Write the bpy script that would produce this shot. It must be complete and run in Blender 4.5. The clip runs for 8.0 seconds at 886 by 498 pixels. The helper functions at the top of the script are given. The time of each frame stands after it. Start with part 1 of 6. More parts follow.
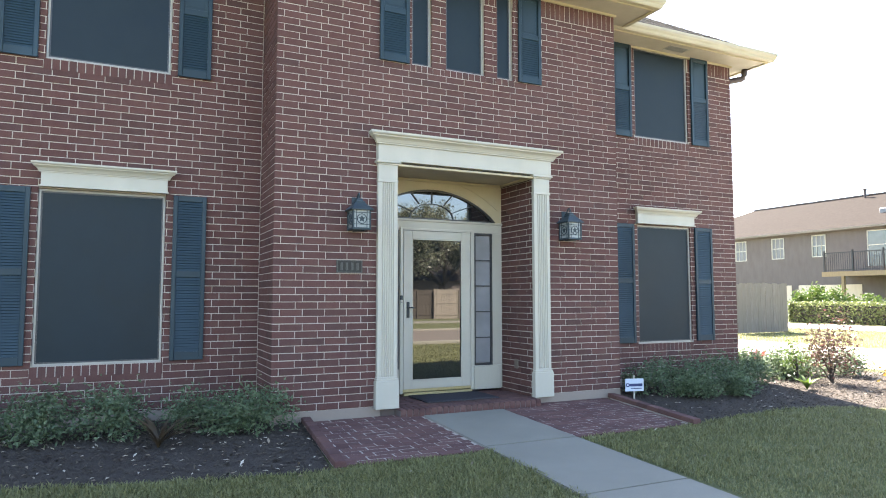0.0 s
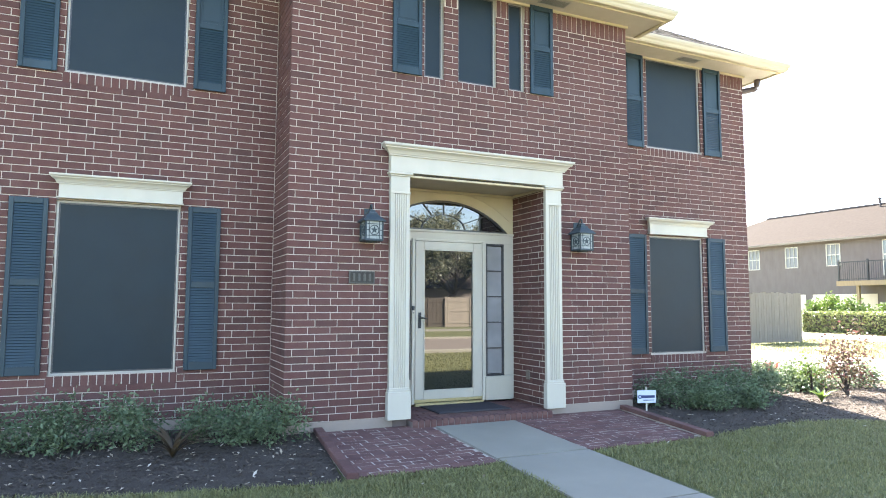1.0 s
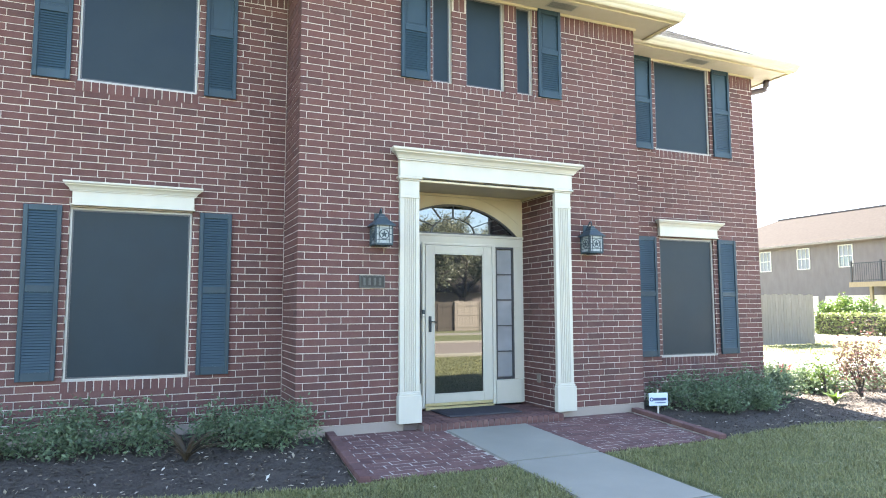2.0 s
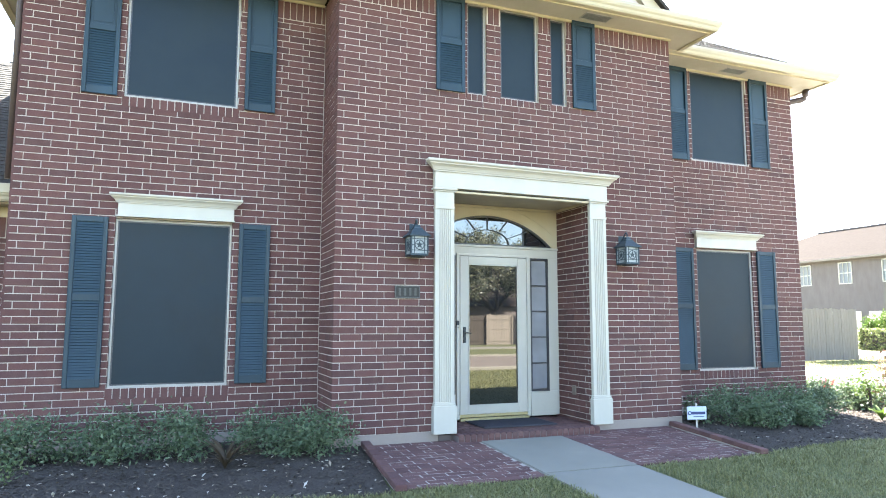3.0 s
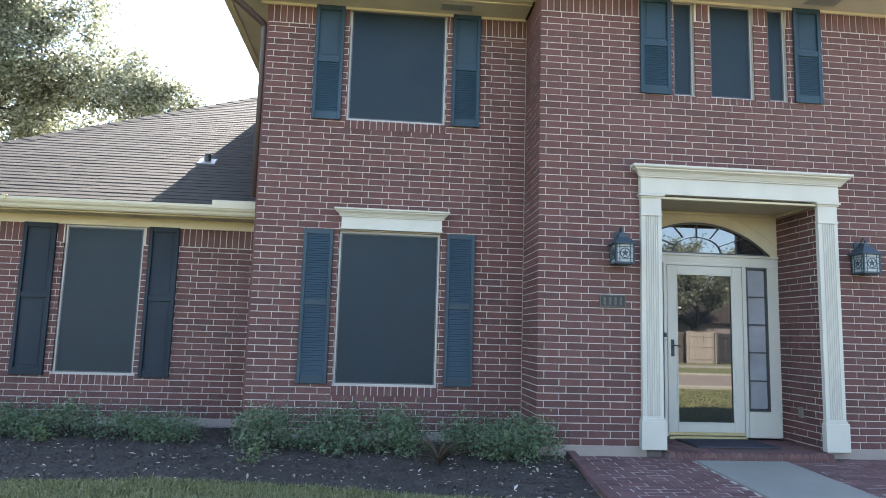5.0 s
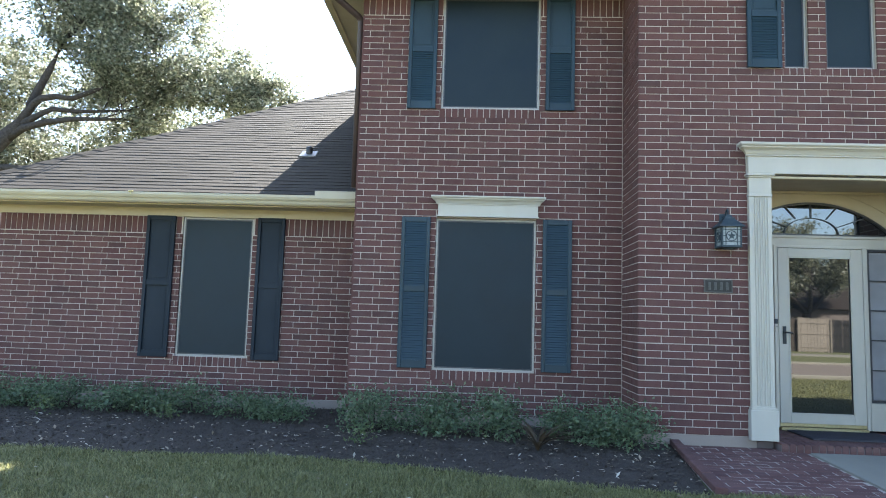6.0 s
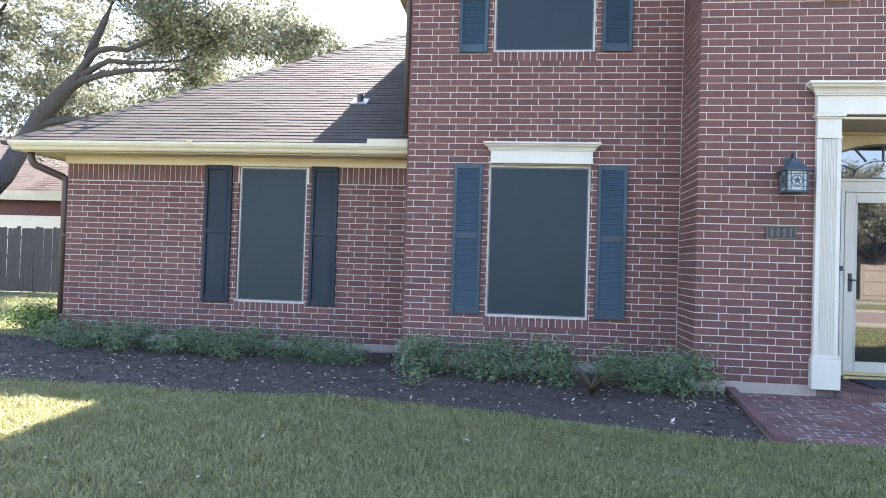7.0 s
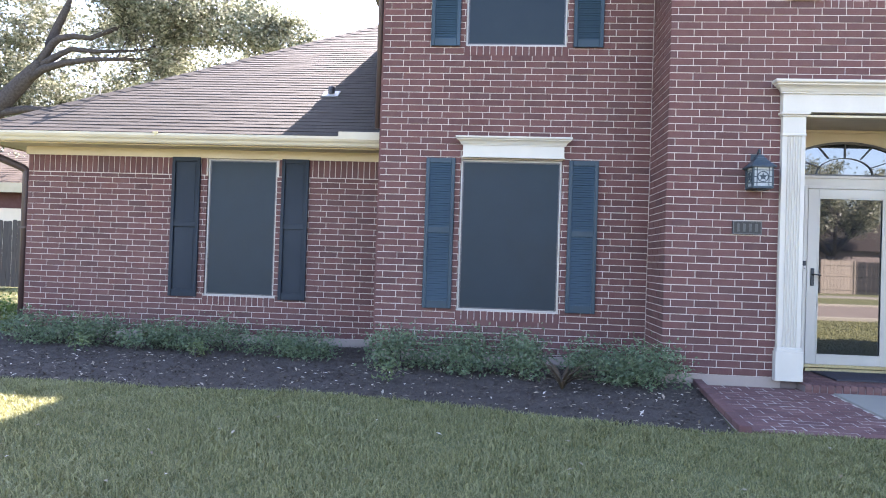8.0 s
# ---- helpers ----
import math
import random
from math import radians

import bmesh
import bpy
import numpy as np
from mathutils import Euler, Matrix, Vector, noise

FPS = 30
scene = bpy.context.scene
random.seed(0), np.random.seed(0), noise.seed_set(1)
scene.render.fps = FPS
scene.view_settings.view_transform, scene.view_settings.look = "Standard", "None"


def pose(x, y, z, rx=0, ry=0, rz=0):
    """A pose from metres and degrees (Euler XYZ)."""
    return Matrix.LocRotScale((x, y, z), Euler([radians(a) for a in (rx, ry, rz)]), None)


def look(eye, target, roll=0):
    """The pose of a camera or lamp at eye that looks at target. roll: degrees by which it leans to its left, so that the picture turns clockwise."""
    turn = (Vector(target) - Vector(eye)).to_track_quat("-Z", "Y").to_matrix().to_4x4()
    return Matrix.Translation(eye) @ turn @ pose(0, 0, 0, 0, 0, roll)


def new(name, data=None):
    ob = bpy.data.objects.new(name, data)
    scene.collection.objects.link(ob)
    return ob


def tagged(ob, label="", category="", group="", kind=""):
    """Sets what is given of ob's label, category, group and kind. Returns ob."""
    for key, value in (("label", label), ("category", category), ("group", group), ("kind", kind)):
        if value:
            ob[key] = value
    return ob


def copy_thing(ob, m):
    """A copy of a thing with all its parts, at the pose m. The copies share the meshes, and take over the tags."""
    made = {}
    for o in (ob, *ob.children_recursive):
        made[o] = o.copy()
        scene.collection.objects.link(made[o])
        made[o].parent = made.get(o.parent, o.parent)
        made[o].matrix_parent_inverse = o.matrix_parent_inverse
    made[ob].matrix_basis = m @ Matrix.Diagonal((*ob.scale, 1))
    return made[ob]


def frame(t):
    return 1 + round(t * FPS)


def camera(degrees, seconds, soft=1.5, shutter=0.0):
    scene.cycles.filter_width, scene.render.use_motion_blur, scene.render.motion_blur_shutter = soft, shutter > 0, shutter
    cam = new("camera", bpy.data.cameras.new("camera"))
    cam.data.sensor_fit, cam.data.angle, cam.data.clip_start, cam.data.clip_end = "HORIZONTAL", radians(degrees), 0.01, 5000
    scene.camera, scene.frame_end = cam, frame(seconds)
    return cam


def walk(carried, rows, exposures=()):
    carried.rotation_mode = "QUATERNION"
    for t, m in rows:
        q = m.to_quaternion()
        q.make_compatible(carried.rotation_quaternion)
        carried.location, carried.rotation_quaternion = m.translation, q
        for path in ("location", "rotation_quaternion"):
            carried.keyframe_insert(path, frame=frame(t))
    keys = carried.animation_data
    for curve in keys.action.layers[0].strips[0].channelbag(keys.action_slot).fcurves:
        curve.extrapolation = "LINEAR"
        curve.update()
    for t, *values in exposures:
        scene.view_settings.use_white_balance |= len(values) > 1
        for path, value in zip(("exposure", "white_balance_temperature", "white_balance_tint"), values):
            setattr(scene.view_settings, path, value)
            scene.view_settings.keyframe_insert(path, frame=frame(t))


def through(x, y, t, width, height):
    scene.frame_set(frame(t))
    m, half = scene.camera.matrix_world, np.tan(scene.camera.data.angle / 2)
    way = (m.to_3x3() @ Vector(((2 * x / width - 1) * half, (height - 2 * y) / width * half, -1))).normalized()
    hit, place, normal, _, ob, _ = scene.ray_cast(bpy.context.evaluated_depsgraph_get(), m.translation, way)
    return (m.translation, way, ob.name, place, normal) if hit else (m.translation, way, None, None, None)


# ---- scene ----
cam = camera(67.1, 8.0, 1.0)
PATH = [
    (0, (-1.414, -6.989, 1.244), (-0.548, -5.193, 1.39), 0.0),
    (0.5, (-1.428, -7.005, 1.272), (-0.595, -5.193, 1.43), -0.3),
    (1, (-1.437, -7.011, 1.284), (-0.601, -5.202, 1.452), 0.2),
    (2.5, (-1.467, -7.031, 1.261), (-0.689, -5.199, 1.455), -0.3),
    (3, (-1.501, -7.035, 1.237), (-0.778, -5.184, 1.459), 0.1),
    (3.5, (-1.552, -7.05, 1.229), (-0.931, -5.167, 1.495), 0.8),
    (4, (-1.6, -7.077, 1.205), (-1.158, -5.147, 1.483), 1.0),
    (4.5, (-1.656, -7.059, 1.179), (-1.371, -5.097, 1.444), 1.3),
    (4.7, (-1.662, -7.038, 1.176), (-1.423, -5.069, 1.435), 1.6),
    (5.8, (-1.705, -7.091, 1.172), (-1.73, -5.104, 1.4), 1.5),
    (6, (-1.716, -7.092, 1.171), (-1.812, -5.104, 1.375), 1.8),
    (6.5, (-1.744, -7.105, 1.177), (-1.938, -5.119, 1.315), 1.8),
    (7, (-1.769, -7.105, 1.173), (-2.004, -5.12, 1.214), 1.8),
    (7.5, (-1.759, -7.104, 1.16), (-1.967, -5.115, 1.174), 2.5),
    (8, (-1.786, -7.095, 1.17), (-1.933, -5.1, 1.197), 1.9),
]
walk(cam, [(t, look(eye, target, roll)) for t, eye, target, roll in PATH],
     [(0.0, 4.02, 6700, 12), (1.0, 4.4, 6650, 11), (2.5, 4.58, 6450, 10), (3.5, 4.6, 6400, 10), (4.5, 4.25, 6400, 14), (6.0, 3.76, 6150, 9), (6.5, 4.15, 6300, 16), (7.0, 4.4, 6320, 20), (8.0, 4.42, 6320, 24)])

# ---- light ----
SUN_WAY = Vector((0.278, 1.0, 0.955)).normalized()
world = bpy.data.worlds.new("sky")
scene.world = world
world.use_nodes = True
wn = world.node_tree.nodes
sky = wn.new("ShaderNodeTexSky")
sky.sky_type = "NISHITA"
sky.sun_disc = False
sky.sun_elevation = math.asin(SUN_WAY.z)
sky.sun_rotation = math.atan2(SUN_WAY.x, SUN_WAY.y)
sky.dust_density = 1.0
wn["Background"].inputs["Strength"].default_value = 0.055
world.node_tree.links.new(sky.outputs[0], wn["Background"].inputs["Color"])
sun = new("sun", bpy.data.lights.new("sun", "SUN"))
sun.data.energy, sun.data.angle, sun.data.color = 3.3, radians(0.55), (1.0, 0.94, 0.84)
sun.matrix_world = look(SUN_WAY * 40, (0, 0, 0))

# ---- materials ----
def socket(nodes_links, node, key, value):
    if isinstance(value, bpy.types.NodeSocket):
        nodes_links.new(value, node.inputs[key])
    else:
        node.inputs[key].default_value = value


class Mat:
    """Small builder for a principled material with procedural nodes."""

    def __init__(self, name, rough=0.6, metal=0.0, spec=0.5):
        self.m = bpy.data.materials.new(name)
        self.m.use_nodes = True
        self.n, self.l = self.m.node_tree.nodes, self.m.node_tree.links
        self.b = self.n["Principled BSDF"]
        self.b.inputs["Roughness"].default_value = rough
        self.b.inputs["Metallic"].default_value = metal
        self.b.inputs["Specular IOR Level"].default_value = spec
        self.coord = self.n.new("ShaderNodeNewGeometry").outputs["Position"]

    def noise(self, scale, detail=4.0, stretch=None, rough=0.55):
        v = self.coord
        if stretch:
            mp = self.n.new("ShaderNodeMapping")
            mp.inputs["Scale"].default_value = stretch
            self.l.new(v, mp.inputs["Vector"])
            v = mp.outputs[0]
        t = self.n.new("ShaderNodeTexNoise")
        t.inputs["Scale"].default_value, t.inputs["Detail"].default_value = scale, detail
        t.inputs["Roughness"].default_value = rough
        self.l.new(v, t.inputs["Vector"])
        return t.outputs["Fac"]

    def ramp(self, fac, stops):
        r = self.n.new("ShaderNodeValToRGB")
        e = r.color_ramp.elements
        e[0].position, e[0].color = stops[0][0], (*stops[0][1], 1)
        e[1].position, e[1].color = stops[-1][0], (*stops[-1][1], 1)
        for p, c in stops[1:-1]:
            x = e.new(p)
            x.color = (*c, 1)
        self.l.new(fac, r.inputs["Fac"])
        return r.outputs["Color"]

    def mix(self, a, b, fac, mode="MIX"):
        x = self.n.new("ShaderNodeMix")
        x.data_type, x.blend_type = "RGBA", mode
        for key, v in ((0, fac), (6, a), (7, b)):
            if isinstance(v, tuple) and len(v) == 3:
                v = (*v, 1)
            socket(self.l, x, key, v)
        return x.outputs[2]

    def span(self, fac, lo, hi):
        r = self.n.new("ShaderNodeMapRange")
        r.inputs["From Min"].default_value, r.inputs["From Max"].default_value = 0.3, 0.7
        r.inputs["To Min"].default_value, r.inputs["To Max"].default_value = lo, hi
        self.l.new(fac, r.inputs["Value"])
        return r.outputs[0]

    def random_object(self):
        return self.n.new("ShaderNodeObjectInfo").outputs["Random"]

    def random_island(self):
        return self.n.new("ShaderNodeNewGeometry").outputs["Random Per Island"]

    def add(self, a, b):
        x = self.n.new("ShaderNodeMath")
        x.operation = "ADD"
        self.l.new(a, x.inputs[0])
        self.l.new(b, x.inputs[1])
        f = self.n.new("ShaderNodeMath")
        f.operation = "FRACT"
        self.l.new(x.outputs[0], f.inputs[0])
        return f.outputs[0]

    def colour(self, c):
        socket(self.l, self.b, "Base Color", (*c, 1) if isinstance(c, tuple) and len(c) == 3 else c)
        return self

    def bump(self, fac, strength=0.3, dist=0.01):
        x = self.n.new("ShaderNodeBump")
        x.inputs["Strength"].default_value, x.inputs["Distance"].default_value = strength, dist
        self.l.new(fac, x.inputs["Height"])
        self.l.new(x.outputs[0], self.b.inputs["Normal"])
        return self

    def roughness(self, fac, lo, hi):
        self.l.new(self.span(fac, lo, hi), self.b.inputs["Roughness"])
        return self


def painted(name, c, rough=0.5, dirt=0.12, scale=3.0, spec=0.5):
    k = Mat(name, rough, 0, spec)
    stain = k.noise(scale, 6, (1, 1, 0.35))
    grain = k.noise(60, 3)
    base = k.mix(c, tuple(v * (1 - dirt) for v in c), k.span(stain, 0, 1))
    k.colour(k.mix(base, tuple(v * 0.9 for v in c), k.span(grain, 0, 0.35)))
    k.bump(grain, 0.06, 0.002).roughness(stain, rough - 0.08, rough + 0.1)
    return k.m


def brick_material(name, per_island, tones, dust=(0.36, 0.27, 0.23)):
    k = Mat(name, 0.86, 0, 0.2)
    if per_island:
        rnd = k.random_island()
    else:
        rnd = k.random_object()
    body = k.ramp(rnd, tones)
    speck = k.noise(120, 3)
    cloud = k.noise(9, 4)
    wide = k.noise(0.7, 3)
    c = k.mix(body, dust, k.span(cloud, 0.0, 0.07))
    c = k.mix(c, tuple(v * 0.35 for v in tones[0][1]), k.span(speck, 0.0, 0.35))
    c = k.mix(c, dust, k.span(wide, 0.0, 0.05))
    k.colour(c)
    k.bump(speck, 0.35, 0.004)
    return k.m


TONES = [(0.0, (0.076, 0.036, 0.033)), (0.25, (0.097, 0.042, 0.037)), (0.55, (0.108, 0.046, 0.041)),
         (0.8, (0.124, 0.054, 0.047)), (1.0, (0.088, 0.042, 0.040))]
PAVER_TONES = [(0.0, (0.088, 0.042, 0.040)), (0.4, (0.116, 0.054, 0.049)), (0.75, (0.148, 0.074, 0.064)), (1.0, (0.100, 0.052, 0.050))]
M_BRICK = brick_material("brick", False, TONES)
M_BRICKS = brick_material("brick_field", True, TONES)
M_PAVER = brick_material("paver", False, PAVER_TONES, (0.34, 0.27, 0.22))
M_PAVERS = brick_material("paver_field", True, PAVER_TONES, (0.34, 0.27, 0.22))


def mortar_material():
    k = Mat("mortar", 0.9, 0, 0.2)
    a, b = k.noise(45, 4), k.noise(1.4, 4)
    c = k.mix((0.49, 0.43, 0.365), (0.38, 0.33, 0.275), k.span(a, 0, 0.6))
    k.colour(k.mix(c, (0.33, 0.29, 0.255), k.span(b, 0, 0.5))).bump(a, 0.5, 0.004)
    return k.m


def concrete_material(name, c, dark=0.78):
    k = Mat(name, 0.88, 0, 0.25)
    a, b, d = k.noise(90, 4), k.noise(1.3, 6), k.noise(7, 4)
    e = k.mix(c, tuple(v * dark for v in c), k.span(b, 0, 1))
    e = k.mix(e, tuple(v * 0.85 for v in c), k.span(d, 0, 0.5))
    k.colour(k.mix(e, tuple(v * 0.7 for v in c), k.span(a, 0, 0.3))).bump(a, 0.25, 0.004)
    return k.m


def plain(name, c, rough=0.5, metal=0.0, spec=0.5, scale=40, vary=0.25, bump=0.1):
    k = Mat(name, rough, metal, spec)
    a = k.noise(scale, 4)
    k.colour(k.mix(c, tuple(v * (1 - vary) for v in c), k.span(a, 0, 1)))
    if bump:
        k.bump(a, bump, 0.003)
    return k.m


def screen_material():
    k = Mat("solar_screen", 0.5, 0, 0.2)
    a, b = k.noise(1.7, 5), k.noise(420, 1)
    # The teal in these base tones stands in for reflected sky.
    c = k.mix((0.009, 0.018, 0.025), (0.017, 0.029, 0.037), k.span(a, 0, 1))
    k.colour(k.mix(c, (0.009, 0.013, 0.016), k.span(b, 0, 0.5))).bump(b, 0.3, 0.001).roughness(a, 0.36, 0.55)
    return k.m


def shingle_material(name, tones):
    k = Mat(name, 0.9, 0, 0.1)
    body = k.ramp(k.random_island(), tones)
    g, w = k.noise(140, 3), k.noise(0.8, 4)
    c = k.mix(body, tuple(v * 0.5 for v in tones[0][1]), k.span(g, 0, 0.5))
    k.colour(k.mix(c, (0.078, 0.067, 0.056), k.span(w, 0, 0.25))).bump(g, 0.3, 0.004).roughness(g, 0.78, 0.92)
    return k.m


def leaf_material(name, a, b, c, rough=0.45, through=0.35):
    k = Mat(name, rough, 0, 0.4)
    col = k.ramp(k.random_island(), [(0.0, a), (0.5, b), (1.0, c)])
    k.colour(col)
    t = k.n.new("ShaderNodeBsdfTranslucent")
    k.l.new(col, t.inputs["Color"])
    mx = k.n.new("ShaderNodeMixShader")
    mx.inputs[0].default_value = through
    k.l.new(k.b.outputs[0], mx.inputs[1])
    k.l.new(t.outputs[0], mx.inputs[2])
    k.l.new(mx.outputs[0], k.n["Material Output"].inputs["Surface"])
    return k.m


def grass_ground_material():
    k = Mat("lawn_soil", 0.95, 0, 0.1)
    a, b, c = k.noise(70, 4), k.noise(0.6, 5), k.noise(9, 4)
    e = k.mix((0.090, 0.094, 0.044), (0.140, 0.140, 0.066), k.span(a, 0, 1))
    e = k.mix(e, (0.165, 0.160, 0.082), k.span(b, 0, 0.6))
    k.colour(k.mix(e, (0.055, 0.075, 0.032), k.span(c, 0, 0.45))).bump(a, 0.8, 0.02)
    return k.m


def mulch_material():
    k = Mat("mulch", 0.95, 0, 0.15)
    a, b = k.noise(55, 5, (1, 1.7, 1)), k.noise(5, 4)
    e = k.mix((0.054, 0.045, 0.038), (0.100, 0.084, 0.070), k.span(a, 0, 1))
    k.colour(k.mix(e, (0.036, 0.028, 0.024), k.span(b, 0, 0.5))).bump(a, 0.9, 0.02)
    return k.m


def wood_material(name, c, dark):
    k = Mat(name, 0.85, 0, 0.2)
    a, b = k.noise(14, 5, (3, 3, 0.25)), k.random_object()
    e = k.mix(c, dark, k.span(a, 0, 1))
    k.colour(k.mix(e, tuple(v * 0.75 for v in c), b)).bump(a, 0.4, 0.006)
    return k.m


def glass_material(name, tint, ior, rough=0.02):
    k = Mat(name, rough, 0, 0.5)
    k.b.inputs["IOR"].default_value = ior
    a = k.noise(2.0, 3)
    k.colour(k.mix(tint, tuple(v * 0.7 for v in tint), k.span(a, 0, 1))).bump(k.noise(1.1, 1), 0.015, 0.02)
    return k.m


M_MORTAR = mortar_material()
M_WHITE = painted("white_trim_paint", (0.46, 0.43, 0.355), 0.45)
M_CREAM = painted("cream_paint", (0.47, 0.40, 0.265), 0.5)
M_GUTTER = painted("cream_gutter_metal", (0.42, 0.362, 0.245), 0.42)
M_SOFFIT = painted("cream_soffit_paint", (0.42, 0.375, 0.295), 0.6)
M_FOUNDATION = concrete_material("foundation_concrete", (0.30, 0.245, 0.205))
M_WALK = concrete_material("walk_concrete", (0.245, 0.228, 0.185))
M_DRIVE = concrete_material("drive_concrete", (0.58, 0.55, 0.50), 0.88)
M_STREET = concrete_material("street_concrete", (0.20, 0.165, 0.135), 0.8)
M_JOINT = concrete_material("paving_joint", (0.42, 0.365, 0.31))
# Darker joint tone, used for the porch floor and step only.
M_JOINT_DARK = concrete_material("dark_porch_joint", (0.17, 0.135, 0.125))
M_SCREEN = screen_material()
M_ALUMINIUM = painted("window_frame_metal", (0.34, 0.32, 0.28), 0.4)
M_SHUTTER = painted("slate_blue_shutter_paint", (0.019, 0.040, 0.054), 0.45, 0.35, 2.2, 0.3)
M_SHUTTER_DARK = painted("navy_shutter_paint", (0.015, 0.023, 0.032), 0.55, 0.35, 2.2, 0.2)
M_BLACK = plain("black_cast_metal", (0.022, 0.030, 0.036), 0.45, 0.3)
M_LANTERN = plain("weathered_lantern_metal", (0.034, 0.052, 0.062), 0.55, 0.15, 0.4)
M_FROST = plain("seeded_lantern_glass", (0.33, 0.36, 0.35), 0.25, 0, 0.5, 60, 0.3)
M_BRONZE = plain("bronze_downspout", (0.058, 0.036, 0.032), 0.5)
M_PLATE = plain("dark_bronze_plate", (0.036, 0.036, 0.034), 0.4, 0.6)
M_PEWTER = plain("worn_pewter", (0.25, 0.25, 0.23), 0.4, 0.5)
M_DULL = plain("dull_raised_metal", (0.088, 0.088, 0.082), 0.5, 0.4)
M_BRASS = plain("brass_threshold", (0.46, 0.39, 0.20), 0.45, 0.5)
M_DOOR_GLASS = glass_material("storm_door_glass", (0.012, 0.014, 0.016), 2.1)
M_SIDE_GLASS = glass_material("curtained_glass", (0.27, 0.27, 0.275), 1.5, 0.2)
M_MUNTIN = plain("dark_muntin", (0.050, 0.050, 0.052), 0.4)
M_MAT = plain("coir_doormat", (0.066, 0.062, 0.068), 0.95, 0, 0.1, 150, 0.5, 0.8)
M_SHINGLE = shingle_material("weathered_shingles", [(0.0, (0.042, 0.037, 0.031)), (0.5, (0.049, 0.043, 0.036)), (1.0, (0.058, 0.051, 0.043))])
M_SHINGLE_PALE = shingle_material("pale_pinkish_shingles", [(0.0, (0.070, 0.053, 0.044)), (0.5, (0.085, 0.066, 0.055)), (1.0, (0.105, 0.082, 0.068))])
M_GABLE = painted("gable_siding_paint", (0.55, 0.50, 0.46), 0.6)
M_SOIL = grass_ground_material()
M_GRASS = leaf_material("grass_blades", (0.136, 0.138, 0.058), (0.198, 0.194, 0.080), (0.290, 0.274, 0.112), 0.5, 0.36)
M_MULCH = mulch_material()
M_CHIP = plain("mulch_chip", (0.104, 0.085, 0.068), 0.9, 0, 0.2, 30, 0.6)
M_LITTER = leaf_material("fallen_leaf", (0.20, 0.15, 0.10), (0.33, 0.28, 0.20), (0.50, 0.45, 0.37), 0.7, 0.1)
M_SHRUB = leaf_material("shrub_leaf", (0.064, 0.096, 0.052), (0.105, 0.148, 0.076), (0.165, 0.210, 0.112))
M_LIME = leaf_material("lime_leaf", (0.051, 0.095, 0.015), (0.082, 0.129, 0.024), (0.122, 0.163, 0.037))
M_RED = leaf_material("red_leaf", (0.130, 0.040, 0.036), (0.200, 0.070, 0.055), (0.250, 0.115, 0.080))
M_CROTON = leaf_material("croton_leaf", (0.280, 0.140, 0.035), (0.350, 0.252, 0.042), (0.196, 0.210, 0.042))
M_ROSY = leaf_material("rosy_leaf", (0.066, 0.030, 0.030), (0.090, 0.072, 0.036), (0.132, 0.054, 0.054))
M_SEEDLING = leaf_material("seedling_leaf", (0.075, 0.105, 0.040), (0.115, 0.150, 0.060), (0.165, 0.195, 0.085))
M_OAK = leaf_material("oak_leaf", (0.066, 0.077, 0.047), (0.180, 0.192, 0.128), (0.410, 0.405, 0.295), 0.28, 0.5)
M_BARK = plain("oak_bark", (0.078, 0.066, 0.058), 0.95, 0, 0.15, 18, 0.5, 0.9)
M_FENCE = wood_material("weathered_fence_wood", (0.26, 0.225, 0.18), (0.165, 0.14, 0.115))
M_DECK = wood_material("tan_deck_wood", (0.36, 0.265, 0.15), (0.24, 0.17, 0.10))
# Darker copy of the fence wood; the shade is put into the colour.
M_FENCE_SHADE = wood_material("shaded_fence_wood", (0.030, 0.029, 0.027), (0.018, 0.018, 0.017))
M_FENCE_DARK = wood_material("dark_fence_wood", (0.085, 0.070, 0.055), (0.045, 0.038, 0.030))
M_HEDGE = leaf_material("hedge_leaf", (0.080, 0.105, 0.034), (0.145, 0.172, 0.058), (0.235, 0.250, 0.100))
M_STUCCO = painted("taupe_siding", (0.125, 0.102, 0.090), 0.75)
M_FAR_ROOF = plain("pale_brown_shingles", (0.042, 0.035, 0.031), 0.95, 0, 0.03, 6, 0.25, 0.0)
M_SIGN = painted("white_sign_face", (0.50, 0.56, 0.64), 0.35)
M_NAVY = plain("navy_print", (0.030, 0.050, 0.150), 0.4)
M_IRON = plain("dark_iron_rail", (0.030, 0.028, 0.027), 0.5)
M_PANE = glass_material("house_pane", (0.10, 0.12, 0.13), 1.7, 0.05)
M_BLIND = painted("window_blind", (0.19, 0.195, 0.20), 0.6)
M_GARAGE = painted("garage_door_paint", (0.62, 0.52, 0.38), 0.6)

# ---- building helpers ----
def box(bm, x0, x1, y0, y1, z0, z1):
    v = [bm.verts.new(p) for p in ((x0, y0, z0), (x1, y0, z0), (x1, y1, z0), (x0, y1, z0), (x0, y0, z1), (x1, y0, z1), (x1, y1, z1), (x0, y1, z1))]
    for f in ((0, 3, 2, 1), (4, 5, 6, 7), (0, 1, 5, 4), (1, 2, 6, 5), (2, 3, 7, 6), (3, 0, 4, 7)):
        bm.faces.new([v[i] for i in f])
    return v


def bevelled(bm, width=0.004, segments=1):
    bmesh.ops.bevel(bm, geom=list(bm.edges), offset=width, segments=segments, affect="EDGES", profile=0.6)
    return bm


def boxes(*items, bevel=0.0):
    bm = bmesh.new()
    for b in items:
        box(bm, *b)
    if bevel:
        bevelled(bm, bevel)
    return bm


